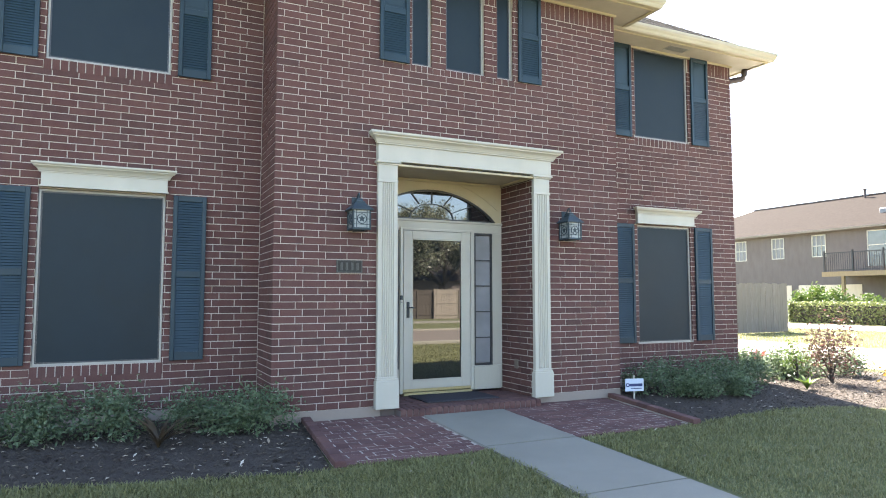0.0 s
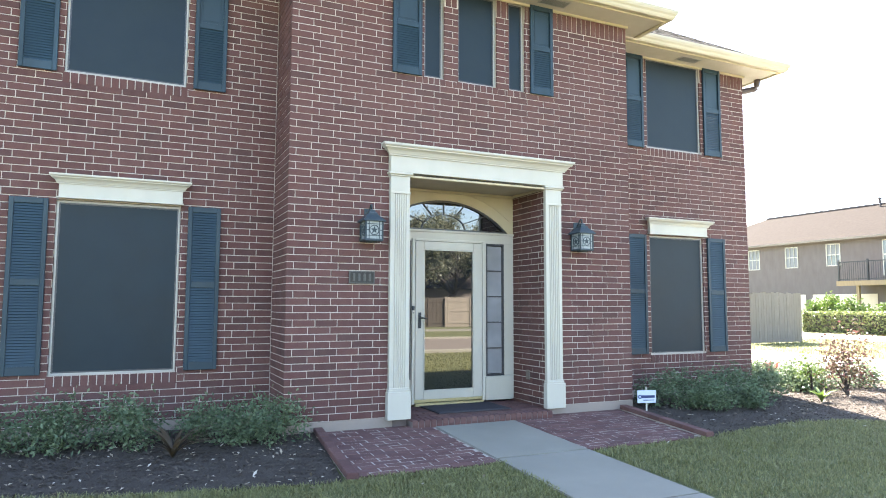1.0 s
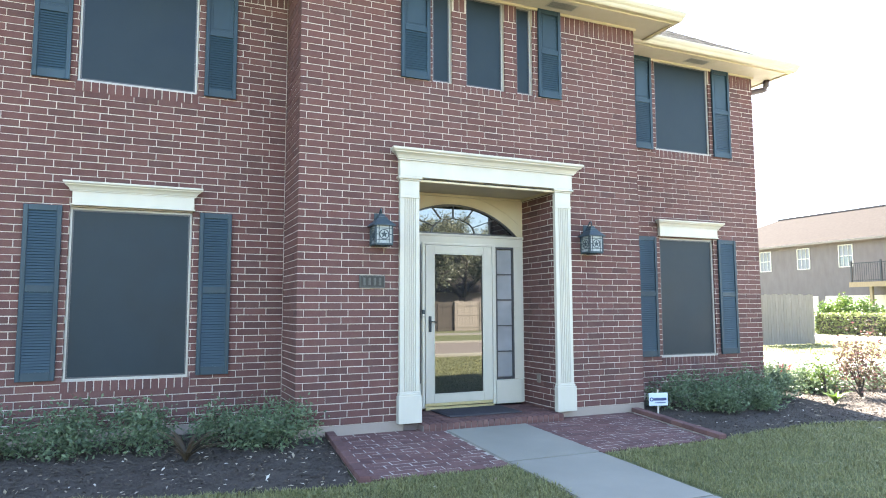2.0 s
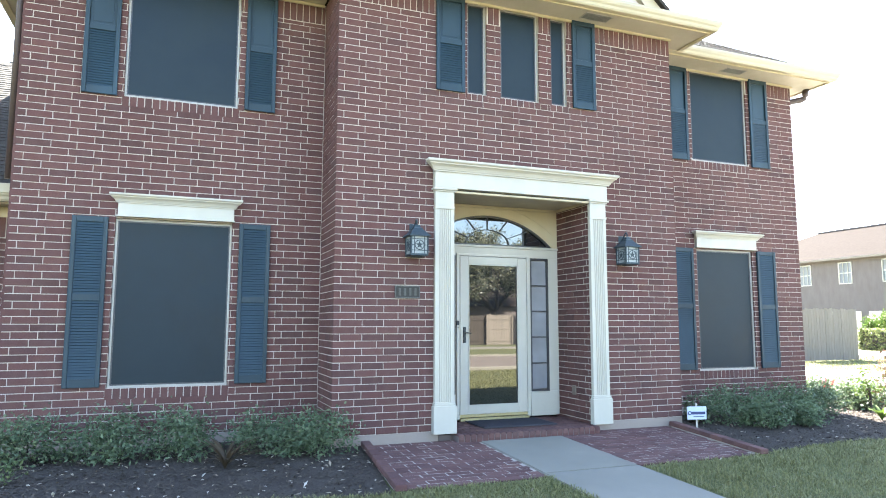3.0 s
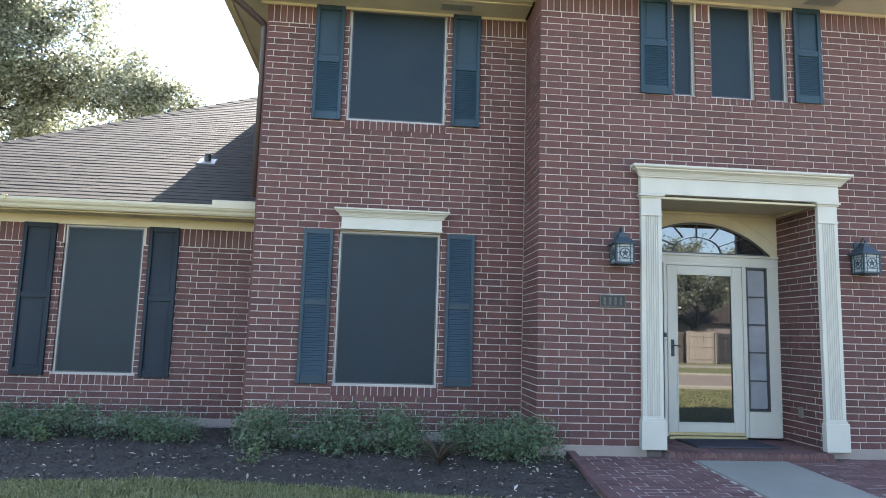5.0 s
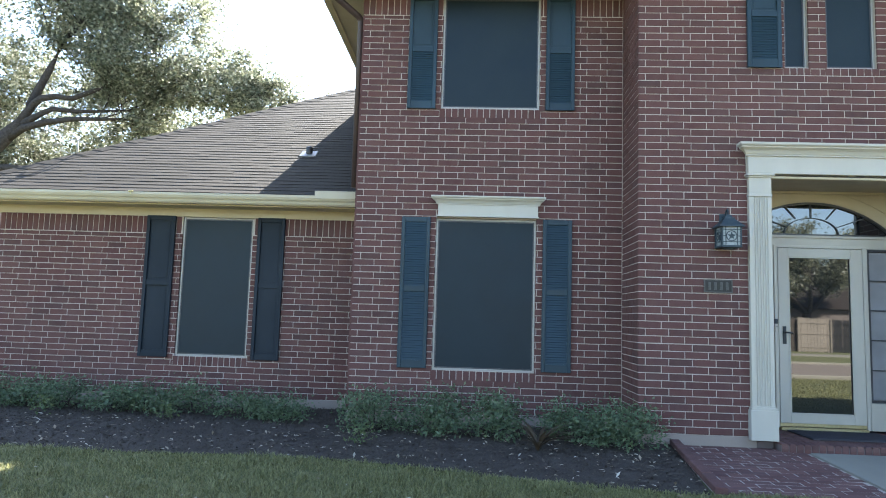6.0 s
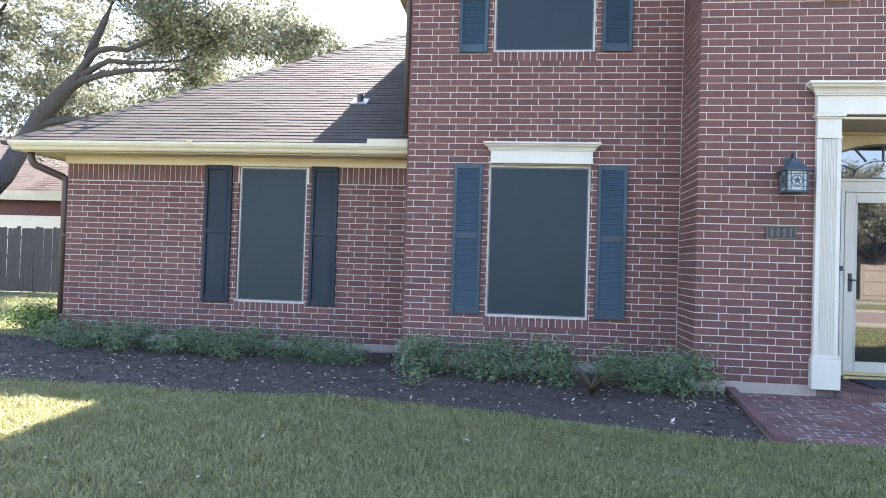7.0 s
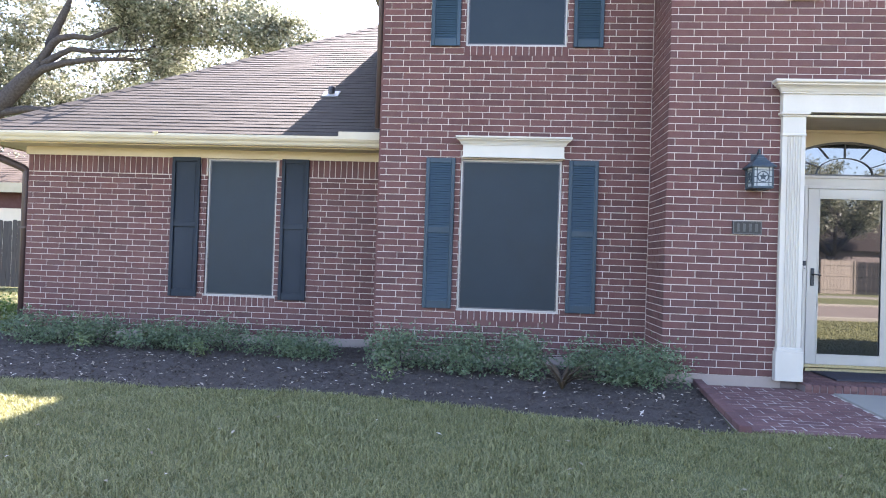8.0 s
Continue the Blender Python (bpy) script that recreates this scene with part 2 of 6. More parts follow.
def as_mesh(name, bm, material, smooth=False):
    bmesh.ops.recalc_face_normals(bm, faces=list(bm.faces))
    me = bpy.data.meshes.new(name)
    bm.to_mesh(me)
    bm.free()
    if smooth:
        for p in me.polygons:
            p.use_smooth = True
    for m in (material if isinstance(material, (list, tuple)) else [material]):
        me.materials.append(m)
    return me


def part(name, bm, material, parent, label="", smooth=False):
    """One mesh under a thing or under a part."""
    ob = new(name, as_mesh(name, bm, material, smooth))
    ob.parent = parent
    if label:
        tagged(ob, label)
    return ob


def thing(name, label, category, group="", kind="", at=(0, 0, 0)):
    ob = new(name)
    ob.empty_display_size = 0.1
    ob.location = at
    return tagged(ob, label, category, group, kind)


def structure(name, bm, material, label, category):
    return tagged(new(name, as_mesh(name, bm, material)), label, category, "", "structure")


def prism(bm, outline, a, b, axis="x"):
    """An outline of (p, q) pairs swept from a to b along an axis. x: (y, z); y: (x, z); z: (x, y)."""
    def at(p, q, s):
        return {"x": (s, p, q), "y": (p, s, q), "z": (p, q, s)}[axis]
    lo = [bm.verts.new(at(p, q, a)) for p, q in outline]
    hi = [bm.verts.new(at(p, q, b)) for p, q in outline]
    n = len(outline)
    bm.faces.new(lo)
    bm.faces.new(hi[::-1])
    for i in range(n):
        bm.faces.new((lo[i], hi[i], hi[(i + 1) % n], lo[(i + 1) % n]))


def tube(bm, points, radii, sides=10):
    rings = []
    pts = [Vector(p) for p in points]
    for i, p in enumerate(pts):
        d = (pts[min(i + 1, len(pts) - 1)] - pts[max(i - 1, 0)]).normalized()
        side = d.cross(Vector((0, 0, 1)) if abs(d.z) < 0.9 else Vector((1, 0, 0))).normalized()
        up = side.cross(d)
        r = radii[i] if isinstance(radii, (list, tuple)) else radii
        rings.append([bm.verts.new(p + r * (math.cos(2 * math.pi * k / sides) * side + math.sin(2 * math.pi * k / sides) * up)) for k in range(sides)])
    for a, b in zip(rings, rings[1:]):
        for k in range(sides):
            bm.faces.new((a[k], a[(k + 1) % sides], b[(k + 1) % sides], b[k]))
    bm.faces.new(rings[0][::-1])
    bm.faces.new(rings[-1])
    return bm


def cloud(name, verts, faces, material, parent=None, label=""):
    me = bpy.data.meshes.new(name)
    me.from_pydata(verts, [], faces)
    me.materials.append(material)
    ob = new(name, me)
    ob.parent = parent
    if label:
        tagged(ob, label)
    return ob


def leaf_cards(centres, sizes, rng, slim=0.5, droop=0.0, up=0.0):
    """Pointed, slightly folded leaves: four corners and two triangles each."""
    n = len(centres)
    d = rng.normal(size=(n, 3))
    d[:, 2] = d[:, 2] * 0.7 - droop
    d /= np.linalg.norm(d, axis=1)[:, None]
    e = rng.normal(size=(n, 3))
    e[:, 2] *= 1 - up
    s = np.cross(d, e)
    s /= np.linalg.norm(s, axis=1)[:, None] + 1e-9
    w = np.cross(s, d)
    L = sizes[:, None]
    c = np.asarray(centres)
    v = np.stack([c - d * L * 0.5, c + s * L * slim * 0.5 + w * L * 0.08, c + d * L * 0.5, c - s * L * slim * 0.5 + w * L * 0.08], 1).reshape(-1, 3)
    i = np.arange(n)[:, None] * 4
    f = np.concatenate([i + [[0, 1, 2]], i + [[0, 2, 3]]], 1).reshape(-1, 3)
    return v, f


BRICK_C, BRICK_M, JOINT = 0.0762, 0.2405, 0.0086
BASE_Z = 0.06
brick_cache = {}


def brick_mesh(length, height, seed=0):
    """One brick face with a chipped chamfer; origin at the middle of its front, outward is -y."""
    key = (round(length / 0.004), round(height / 0.004), seed)
    if key not in brick_cache:
        r = random.Random(hash(key) % 9973)
        bm = bmesh.new()
        a, b = length / 2, height / 2
        ch = 0.0035
        j = lambda: r.uniform(-0.0012, 0.0012)
        front = [bm.verts.new((sx * (a - ch) + j(), r.uniform(-0.0008, 0.0008), sz * (b - ch) + j())) for sx, sz in ((-1, -1), (1, -1), (1, 1), (-1, 1))]
        mid = [bm.verts.new((sx * a + j(), ch, sz * b + j())) for sx, sz in ((-1, -1), (1, -1), (1, 1), (-1, 1))]
        back = [bm.verts.new((sx * a, 0.022, sz * b)) for sx, sz in ((-1, -1), (1, -1), (1, 1), (-1, 1))]
        bm.faces.new(front)
        for p, q in ((front, mid), (mid, back)):
            for k in range(4):
                bm.faces.new((p[k], q[k], q[(k + 1) % 4], p[(k + 1) % 4]))
        brick_cache[key] = as_mesh("brick", bm, M_BRICK)
    return brick_cache[key]


def brick_layout(length, z0, z1, openings, soldier, sill_of, shift=0.0, lead=0.077, rise=0.0):
    """Bricks as (u, z, length, height): the middle of each, courses counted from BASE_Z + rise; the lowest one is cut."""
    out = []
    top = z1 - (0.245 if soldier else 0.0)
    row = int(round((z0 - BASE_Z) / BRICK_C)) - (1 if rise else 0)
    while True:
        za = BASE_Z + rise + row * BRICK_C
        zb = za + BRICK_C
        za = max(za, z0)
        if za > top - 0.02:
            break
        zb = min(zb, top)
        if zb - za > 0.018:
            first = (lead if row % 2 else BRICK_M) + shift
            cuts = [0.0]
            u = first
            while u < length - 0.036:
                if u > 0.02:
                    cuts.append(u)
                u += BRICK_M
            cuts.append(length)
            for a, b in zip(cuts, cuts[1:]):
                spans = [(a, b)]
                for o in openings + sill_of:
                    u0, u1, w0, w1 = o
                    if (za + zb) / 2 < w0 or (za + zb) / 2 > w1:
                        continue
                    nxt = []
                    for p, q in spans:
                        if q <= u0 or p >= u1:
                            nxt.append((p, q))
                        else:
                            if u0 - p > 0.012:
                                nxt.append((p, u0 + JOINT / 2))
                            if q - u1 > 0.012:
                                nxt.append((u1 - JOINT / 2, q))
                    spans = nxt
                for p, q in spans:
                    if q - p > JOINT + 0.004:
                        out.append(((p + q) / 2, (za + zb) / 2, q - p - JOINT, zb - za - JOINT))
        row += 1
    if soldier:
        u = 0.0
        while u < length - 0.03:
            w = min(0.0762, length - u)
            p, q = u, u + w
            for o in openings:
                if o[2] < top + 0.12 < o[3] and p < o[1] and q > o[0]:
                    p, q = (p, o[0]) if p < o[0] else (o[1], q)
            if q - p > 0.024:
                out.append(((p + q) / 2, top + 0.12, q - p - JOINT, 0.235 - JOINT))
            u += 0.0762
    for u0, u1, w0, w1 in sill_of:
        n = max(1, round((u1 - u0) / 0.078))
        for k in range(n):
            out.append((u0 + (k + 0.5) * (u1 - u0) / n, (w0 + w1) / 2, (u1 - u0) / n - JOINT, w1 - w0 - JOINT))
    return out


def wall_slab(name, m, length, z0, z1, openings, depth, label, trim=(0.008, 0.008)):
    """A wall with thickness and openings that go through it; its face lies 6 mm behind the bricks."""
    us = sorted({trim[0], length - trim[1], *[o[0] for o in openings], *[o[1] for o in openings]})
    zs = sorted({z0, z1, *[min(max(o[2], z0), z1) for o in openings], *[min(max(o[3], z0), z1) for o in openings]})
    us = [u for u in us if trim[0] <= u <= length - trim[1]]
    solid = {}
    for i in range(len(us) - 1):
        for k in range(len(zs) - 1):
            cu, cz = (us[i] + us[i + 1]) / 2, (zs[k] + zs[k + 1]) / 2
            solid[i, k] = not any(o[0] < cu < o[1] and o[2] < cz < o[3] for o in openings)
    bm = bmesh.new()
    for (i, k), on in solid.items():
        if not on:
            continue
        a, b, c, d = us[i], us[i + 1], zs[k], zs[k + 1]
        y0, y1 = 0.006, depth
        sides = [((a, y0, c), (b, y0, c), (b, y0, d), (a, y0, d)), ((a, y1, d), (b, y1, d), (b, y1, c), (a, y1, c))]
        if not solid.get((i - 1, k)):
            sides.append(((a, y1, c), (a, y0, c), (a, y0, d), (a, y1, d)))
        if not solid.get((i + 1, k)):
            sides.append(((b, y0, c), (b, y1, c), (b, y1, d), (b, y0, d)))
        if not solid.get((i, k - 1)):
            sides.append(((a, y1, c), (b, y1, c), (b, y0, c), (a, y0, c)))
        if not solid.get((i, k + 1)):
            sides.append(((a, y0, d), (b, y0, d), (b, y1, d), (a, y1, d)))
        for q in sides:
            bm.faces.new([bm.verts.new(p) for p in q])
    bmesh.ops.remove_doubles(bm, verts=list(bm.verts), dist=1e-5)
    ob = structure(name, bm, M_MORTAR, label, "wall")
    ob.matrix_world = m
    return ob


WALLS = []


def brick_wall(name, m, length, z0, z1, openings, label, soldier=True, sills=(), depth=0.2, shift=0.0, lead=0.077, singles=(0, 99, -1, 99), trim=(0.008, 0.008), rise=0.0):
    ob = wall_slab(name, m, length, z0, z1, [(a - 0.004, b + 0.004, c, d + 0.004) for a, b, c, d in openings], depth, label, trim)
    WALLS.append((ob, length, z0, z1, list(openings), soldier, list(sills), shift, lead, singles, rise))
    return ob


def lay_bricks():
    """The bricks of all walls: up to 300 single ones within the stretch (u0, u1, z0, z1), the rest joined."""
    rng = random.Random(5)
    for ob, length, z0, z1, openings, soldier, sills, shift, lead, singles, rise in WALLS:
        verts, faces, count = [], [], 0
        for u, z, w, h in brick_layout(length, z0, z1, openings, soldier, sills, shift, lead, rise):
            proud = rng.uniform(-0.0015, 0.0015)
            tilt = rng.uniform(-0.0025, 0.0025)
            me = brick_mesh(w, h, rng.randrange(3))
            if count < 300 and singles[0] <= u <= singles[1] and singles[2] <= z <= singles[3]:
                b = new("brick", me)
                b.parent = ob
                b.location = (u, proud, z)
                b.rotation_euler = (0, tilt, 0)
                count += 1
            else:
                base = len(verts)
                for v in me.vertices:
                    verts.append((v.co.x + u, v.co.y + proud, v.co.z + z + tilt * v.co.x))
                faces.extend([tuple(base + i for i in p.vertices) for p in me.polygons])
        if verts:
            tagged(cloud("brick_field", verts, faces, M_BRICKS, ob), "dark red bricks in running bond with pale mortar", "", "", "stuff")

# ---- plan of the house ----
GROUND = -0.06
YL = 0.76            # recessed walls beside the projecting entrance bay
YW = 1.60            # front of the one-storey wing
YD = 0.80            # plane of the door unit
BAY = 4.55           # width of the bay
XL, XR = -3.17, 7.64  # ends of the two-storey front
XW = -8.155          # end of the wing
TOP = 5.10           # brick top of the two-storey walls
WTOP = 2.42          # brick top of the wing


def ground_z(x, y):
    fall = -0.034 * min(max(-y, 0.0), 8.0)
    return GROUND + fall


def sill(o):
    low = BASE_Z + math.floor((o[2] - 0.08 - BASE_Z) / BRICK_C) * BRICK_C
    return (o[0] - 0.02, o[1] + 0.02, low, o[2])


BAY_WIN = [(1.555, 1.81, 3.955, 5.10), (1.997, 2.525, 3.955, 5.10), (2.70, 2.93, 3.955, 5.10)]
PORCH = (1.20, 3.22, -0.4, 2.80)
L_WIN = [(-2.185, -1.0, 0.565, 2.345), (-2.175, -0.99, 3.69, 5.10)]
R_WIN = [(5.575, 6.645, 0.565, 2.345), (5.575, 6.665, 3.69, 5.10)]
W_WIN = [(-5.625, -4.67, 0.565, 2.405)]


def shifted(ops, x0):
    return [(a - x0, b - x0, c, d) for a, b, c, d in ops]


brick_wall("wall_bay", pose(0, 0, 0), BAY, BASE_Z, TOP, BAY_WIN + [PORCH], "dark red brick front of the entrance bay",
           sills=[sill(o) for o in BAY_WIN], singles=(0, 1.2, 0, 4.6))
lw = shifted(L_WIN, XL)
brick_wall("wall_left", pose(XL, YL, 0), -XL, BASE_Z, TOP, lw, "dark red brick two-storey wall beside the bay",
           sills=[sill(o) for o in lw], shift=0.02, singles=(0, 4, 0, 2.0), trim=(0.008, -0.05), rise=0.022)
rw = shifted(R_WIN, BAY)
brick_wall("wall_right", pose(BAY, YL, 0), XR - BAY, BASE_Z, TOP, rw, "dark red brick wall at the house end",
           sills=[sill(o) for o in rw], shift=0.11, singles=(0, 4, 0, 1.8), trim=(-0.05, 0.008))
ww = shifted(W_WIN, XW)
brick_wall("wall_wing", pose(XW, YW, 0), XL - XW, BASE_Z, WTOP, ww, "dark red brick front of the one-storey wing",
           sills=[sill(o) for o in ww], shift=0.0, singles=(0, 5, 0.3, 1.35), trim=(0.008, -0.05))
brick_wall("wall_bay_return", pose(0, YL, 0, 0, 0, -90), YL, BASE_Z, TOP, [], "dark red brick return of the bay", lead=0.10, singles=(0, 2, 0, 5))
brick_wall("wall_bay_return_far", pose(BAY, 0, 0, 0, 0, 90), YL, BASE_Z, TOP, [], "dark red brick return of the bay", singles=(9, 9, 9, 9))
brick_wall("wall_porch_side", pose(PORCH[1], YD + 0.1, 0, 0, 0, -90), YD + 0.1, 0.0, 2.80, [], "dark red brick side of the entrance recess", soldier=False, depth=0.18)
brick_wall("wall_porch_side_far", pose(PORCH[0], 0, 0, 0, 0, 90), YD + 0.1, 0.0, 2.80, [], "dark red brick side of the entrance recess", soldier=False, depth=0.18, singles=(9, 9, 9, 9))
brick_wall("wall_end", pose(XR, YL, 0, 0, 0, 90), 9.0, BASE_Z, TOP, [], "dark red brick end wall of the house", singles=(9, 9, 9, 9))
brick_wall("wall_side", pose(XL, 9.76, 0, 0, 0, -90), 9.0, BASE_Z, TOP, [], "dark red brick side wall above the wing roof", singles=(9, 9, 9, 9))
brick_wall("wall_wing_end", pose(XW, 9.6, 0, 0, 0, -90), 8.0, BASE_Z, WTOP, [], "dark red brick end wall of the wing", singles=(9, 9, 9, 9))
structure("wall_back", boxes((XW, XR, 9.62, 9.8, -0.3, 2.42), (XL, XR, 9.62, 9.8, 2.42, TOP)), M_MORTAR, "plain rear wall of the house", "wall")
bm = boxes((0.004, PORCH[0] - 0.004, 0.004, 0.19, -0.45, BASE_Z), (PORCH[1] + 0.004, BAY - 0.004, 0.004, 0.19, -0.45, BASE_Z),
           (XL + 0.004, 0.0, YL + 0.004, YL + 0.2, -0.45, BASE_Z), (BAY, XR - 0.004, YL + 0.004, YL + 0.2, -0.45, BASE_Z),
           (XW + 0.004, XL, YW + 0.004, YW + 0.2, -0.45, BASE_Z), (0.004, 0.19, 0.19, YL + 0.1, -0.45, BASE_Z), (BAY - 0.19, BAY - 0.004, 0.19, YL + 0.1, -0.45, BASE_Z))
structure("foundation", bm, M_FOUNDATION, "grey concrete foundation strip under the brickwork", "foundation")
structure("floor_inside", boxes((XW + 0.2, XR - 0.2, YW + 0.2, 9.6, -0.1, 0.0)), M_FOUNDATION, "plain concrete floor slab inside the house", "floor")

# ---- ground ----
def axis_steps(lo, hi, fine_lo, fine_hi, fine, coarse):
    out, v = [], lo
    while v < hi:
        out.append(v)
        v += fine if fine_lo <= v < fine_hi else coarse
    return out + [hi]


def ground_sheet():
    xs = axis_steps(-400, 400, -14, 14, 0.5, 14)
    ys = axis_steps(-400, 400, -14, 14, 0.5, 14)
    bm = bmesh.new()
    g = [[bm.verts.new((x, y, ground_z(x, y) + (0.012 * noise.noise((x * 0.7, y * 0.7, 0)) if abs(x) < 14 and -9 < y < -2.2 else 0))) for x in xs] for y in ys]
    for r0, r1 in zip(g, g[1:]):
        for i in range(len(xs) - 1):
            bm.faces.new((r0[i], r0[i + 1], r1[i + 1], r1[i]))
    ob = structure("ground", bm, M_SOIL, "green lawn ground sloping gently away from the house", "lawn")
    for p in ob.data.polygons:
        p.use_smooth = True


ground_sheet()


def ribbon(name, outline, lift, material, label, category, thick=0.05, kind="structure"):
    """A slab that follows the ground; the outline is given in plan."""
    bm = bmesh.new()
    top = [bm.verts.new((x, y, ground_z(x, y) + lift)) for x, y in outline]
    low = [bm.verts.new((x, y, ground_z(x, y) + lift - thick)) for x, y in outline]
    bm.faces.new(top)
    n = len(top)
    for i in range(n):
        bm.faces.new((top[i], low[i], low[(i + 1) % n], top[(i + 1) % n]))
    bmesh.ops.triangulate(bm, faces=[f for f in bm.faces if len(f.verts) > 4])
    for k in range(-6, 6):
        bmesh.ops.bisect_plane(bm, geom=list(bm.verts) + list(bm.edges) + list(bm.faces), plane_co=(0, k * 0.5, 0), plane_no=(0, 1, 0))
    for v in bm.verts:
        if v not in low:
            v.co.z = ground_z(v.co.x, v.co.y) + (lift if any(abs(f.normal.z) > 0.5 for f in v.link_faces) or v in top else lift - thick)
    ob = structure(name, bm, material, label, category)
    return ob


BED_L = [(-9.6, -0.9), (-8.0, -1.05), (-6.3, -1.12), (-4.66, -1.2), (-3.7, -1.13), (-2.9, -1.17), (-2.2, -1.3), (-1.6, -1.48), (-0.7, -1.66), (0.12, -1.78),
         (0.24, -0.9), (0.34, 0.0), (0.0, 0.0), (0.0, YL), (XL, YL), (XL, YW), (-9.6, YW)]
BED_R = [(BAY + 0.01, YL), (BAY, 0.0), (4.36, 0.0), (4.28, -0.8), (4.2, -1.62), (5.0, -1.45), (5.9, -1.38), (6.6, -1.5), (7.2, -2.0), (8.6, -2.45), (10.0, -2.2), (10.6, -0.6), (10.4, 1.2), (9.6, 2.6), (XR, 2.8), (XR, YL)]
ribbon("mulch_bed", BED_L, 0.014, M_MULCH, "dark bark mulch bed along the house front", "mulch bed", 0.03)
ribbon("mulch_bed_far", BED_R, 0.014, M_MULCH, "dark bark mulch bed at the house corner", "mulch bed", 0.03)

# front walk: concrete flags with joints
walk_way = thing("pavement", "straight grey concrete front walk with joints", "walkway", "", "structure")
y = -0.17
k = 0
while y > -11.0:
    y1 = y - 1.45
    bm = bmesh.new()
    x0, x1 = 1.635, 2.655
    vs = [bm.verts.new((x + 0.022 * yy, yy, ground_z(x, yy) + 0.022 - d)) for d in (0, 0.1) for x, yy in ((x0, y1 + 0.012), (x1, y1 + 0.012), (x1, y), (x0, y))]
    bm.faces.new(vs[:4])
    for i in range(4):
        bm.faces.new((vs[i], vs[i + 4], vs[(i + 1) % 4 + 4], vs[(i + 1) % 4]))
    bmesh.ops.bevel(bm, geom=[e for e in bm.edges if all(v in vs[:4] for v in e.verts)], offset=0.008, segments=2, affect="EDGES")
    part("flag", bm, M_WALK, walk_way)
    y = y1

# roads and drives
road = structure("road", boxes((-300, 300, -20.5, -12.5, -0.45, -0.30)), M_STREET, "pale concrete street in front of the lawn", "road")
structure("kerb", boxes((-300, 300, -12.5, -12.34, -0.45, -0.22), (-300, 300, -20.66, -20.5, -0.45, -0.22), bevel=0.02), M_WALK, "concrete kerbs on both sides of the street", "kerb")
structure("driveway", boxes((11.0, 15.9, -12.3, 60, -0.30, -0.045)), M_DRIVE, "bright concrete driveway beside the house", "driveway")
structure("driveway_far", boxes((25.2, 29.6, -12.3, 80, -0.30, -0.045)), M_DRIVE, "bright concrete drive in front of the hedge", "driveway")
structure("driveway_opposite", boxes((-30, 30, -32.5, -29.5, -0.42, -0.30)), M_WALK, "pale concrete drive across the street", "driveway")

# ---- roofs and eaves ----
PITCH = 0.655


def slab_from(bm, quad, thick):
    top = [bm.verts.new(p) for p in quad]
    low = [bm.verts.new((p[0], p[1], p[2] - thick)) for p in quad]
    bm.faces.new(top)
    bm.faces.new(low[::-1])
    n = len(quad)
    for i in range(n):
        bm.faces.new((top[i], low[i], low[(i + 1) % n], top[(i + 1) % n]))


def shingled(name, label, quads):
    """Roof planes as thin slabs with overlapping rows of tabs; each plane: eave start, eave end, ridge end, ridge start."""
    roof = thing(name, label, "roof", "", "structure")
    bm = bmesh.new()
    for q in quads:
        slab_from(bm, q, 0.014)
    part("roof_deck", bm, M_SHINGLE, roof)
    return roof


def shingle_rows(roof, q, exposure=0.112, seed=1, drop=0.0095, limit=99, material=None):
    """Rows of uneven tabs over a plane."""
    rng = random.Random(seed)
    a, b, c, d = [Vector(p) for p in q]
    n = (b - a).cross(d - a).normalized()
    if n.z < 0:
        n = -n
    run = (b - a).normalized()
    up = n.cross(run)
    if up.z < 0:
        up = -up
    height = (d - a).dot(up)
    verts, faces = [], []
    rows = min(limit, int(height / exposure))
    for r in range(rows + 1):
        s0, s1 = r * exposure, min((r + 1) * exposure + 0.03, height)
        f = min(1.0, s0 / height)
        e0 = (a + (d - a) * f - a).dot(run)
        e1 = (b + (c - b) * f - a).dot(run)
        u = e0
        while u < e1 - 0.02:
            w = min(rng.uniform(0.12, 0.42), e1 - u)
            lift = drop + rng.choice((0.0, 0.0, 0.0018))
            top = lift - 0.0075
            ua, ub = u + 0.0005, u + w - 0.0005
            base = len(verts)
            k = s0 + rng.uniform(-0.003, 0.003)
            for uu, ss, h in ((ua, k, lift), (ub, k, lift), (ub, s1, top), (ua, s1, top), (ua, k, 0.0), (ub, k, 0.0)):
                p = a + run * uu + up * ss + n * h
                verts.append(tuple(p))
            faces += [(base, base + 1, base + 2, base + 3), (base + 4, base + 5, base + 1, base)]
            u += w
    tagged(cloud("shingles", verts, faces, material or M_SHINGLE, roof), "weathered grey-brown asphalt shingles", "", "", "stuff")


# wing roof: a hip that leans against the two-storey side wall
WE, WZ = YW - 0.50, 2.60
HX = -8.78
S = 5.3
wing_front = [(HX, WE, WZ), (XL, WE, WZ), (XL, WE + S, WZ + S * PITCH), (HX + S, WE + S, WZ + S * PITCH)]
wing_back_y = 10.2
wing_left = [(HX, wing_back_y, WZ), (HX, WE, WZ), (HX + S, WE + S, WZ + S * PITCH), (HX + S, WE + S, WZ + S * PITCH)]
wing_rear = [(XL, wing_back_y, WZ), (HX, wing_back_y, WZ), (HX + S, WE + S, WZ + S * PITCH), (XL, WE + S, WZ + S * PITCH)]
wing_roof = shingled("wing_roof", "hipped grey-brown shingle roof over the wing", [wing_front, wing_left[:3], wing_rear])
shingle_rows(wing_roof, wing_front, seed=3)
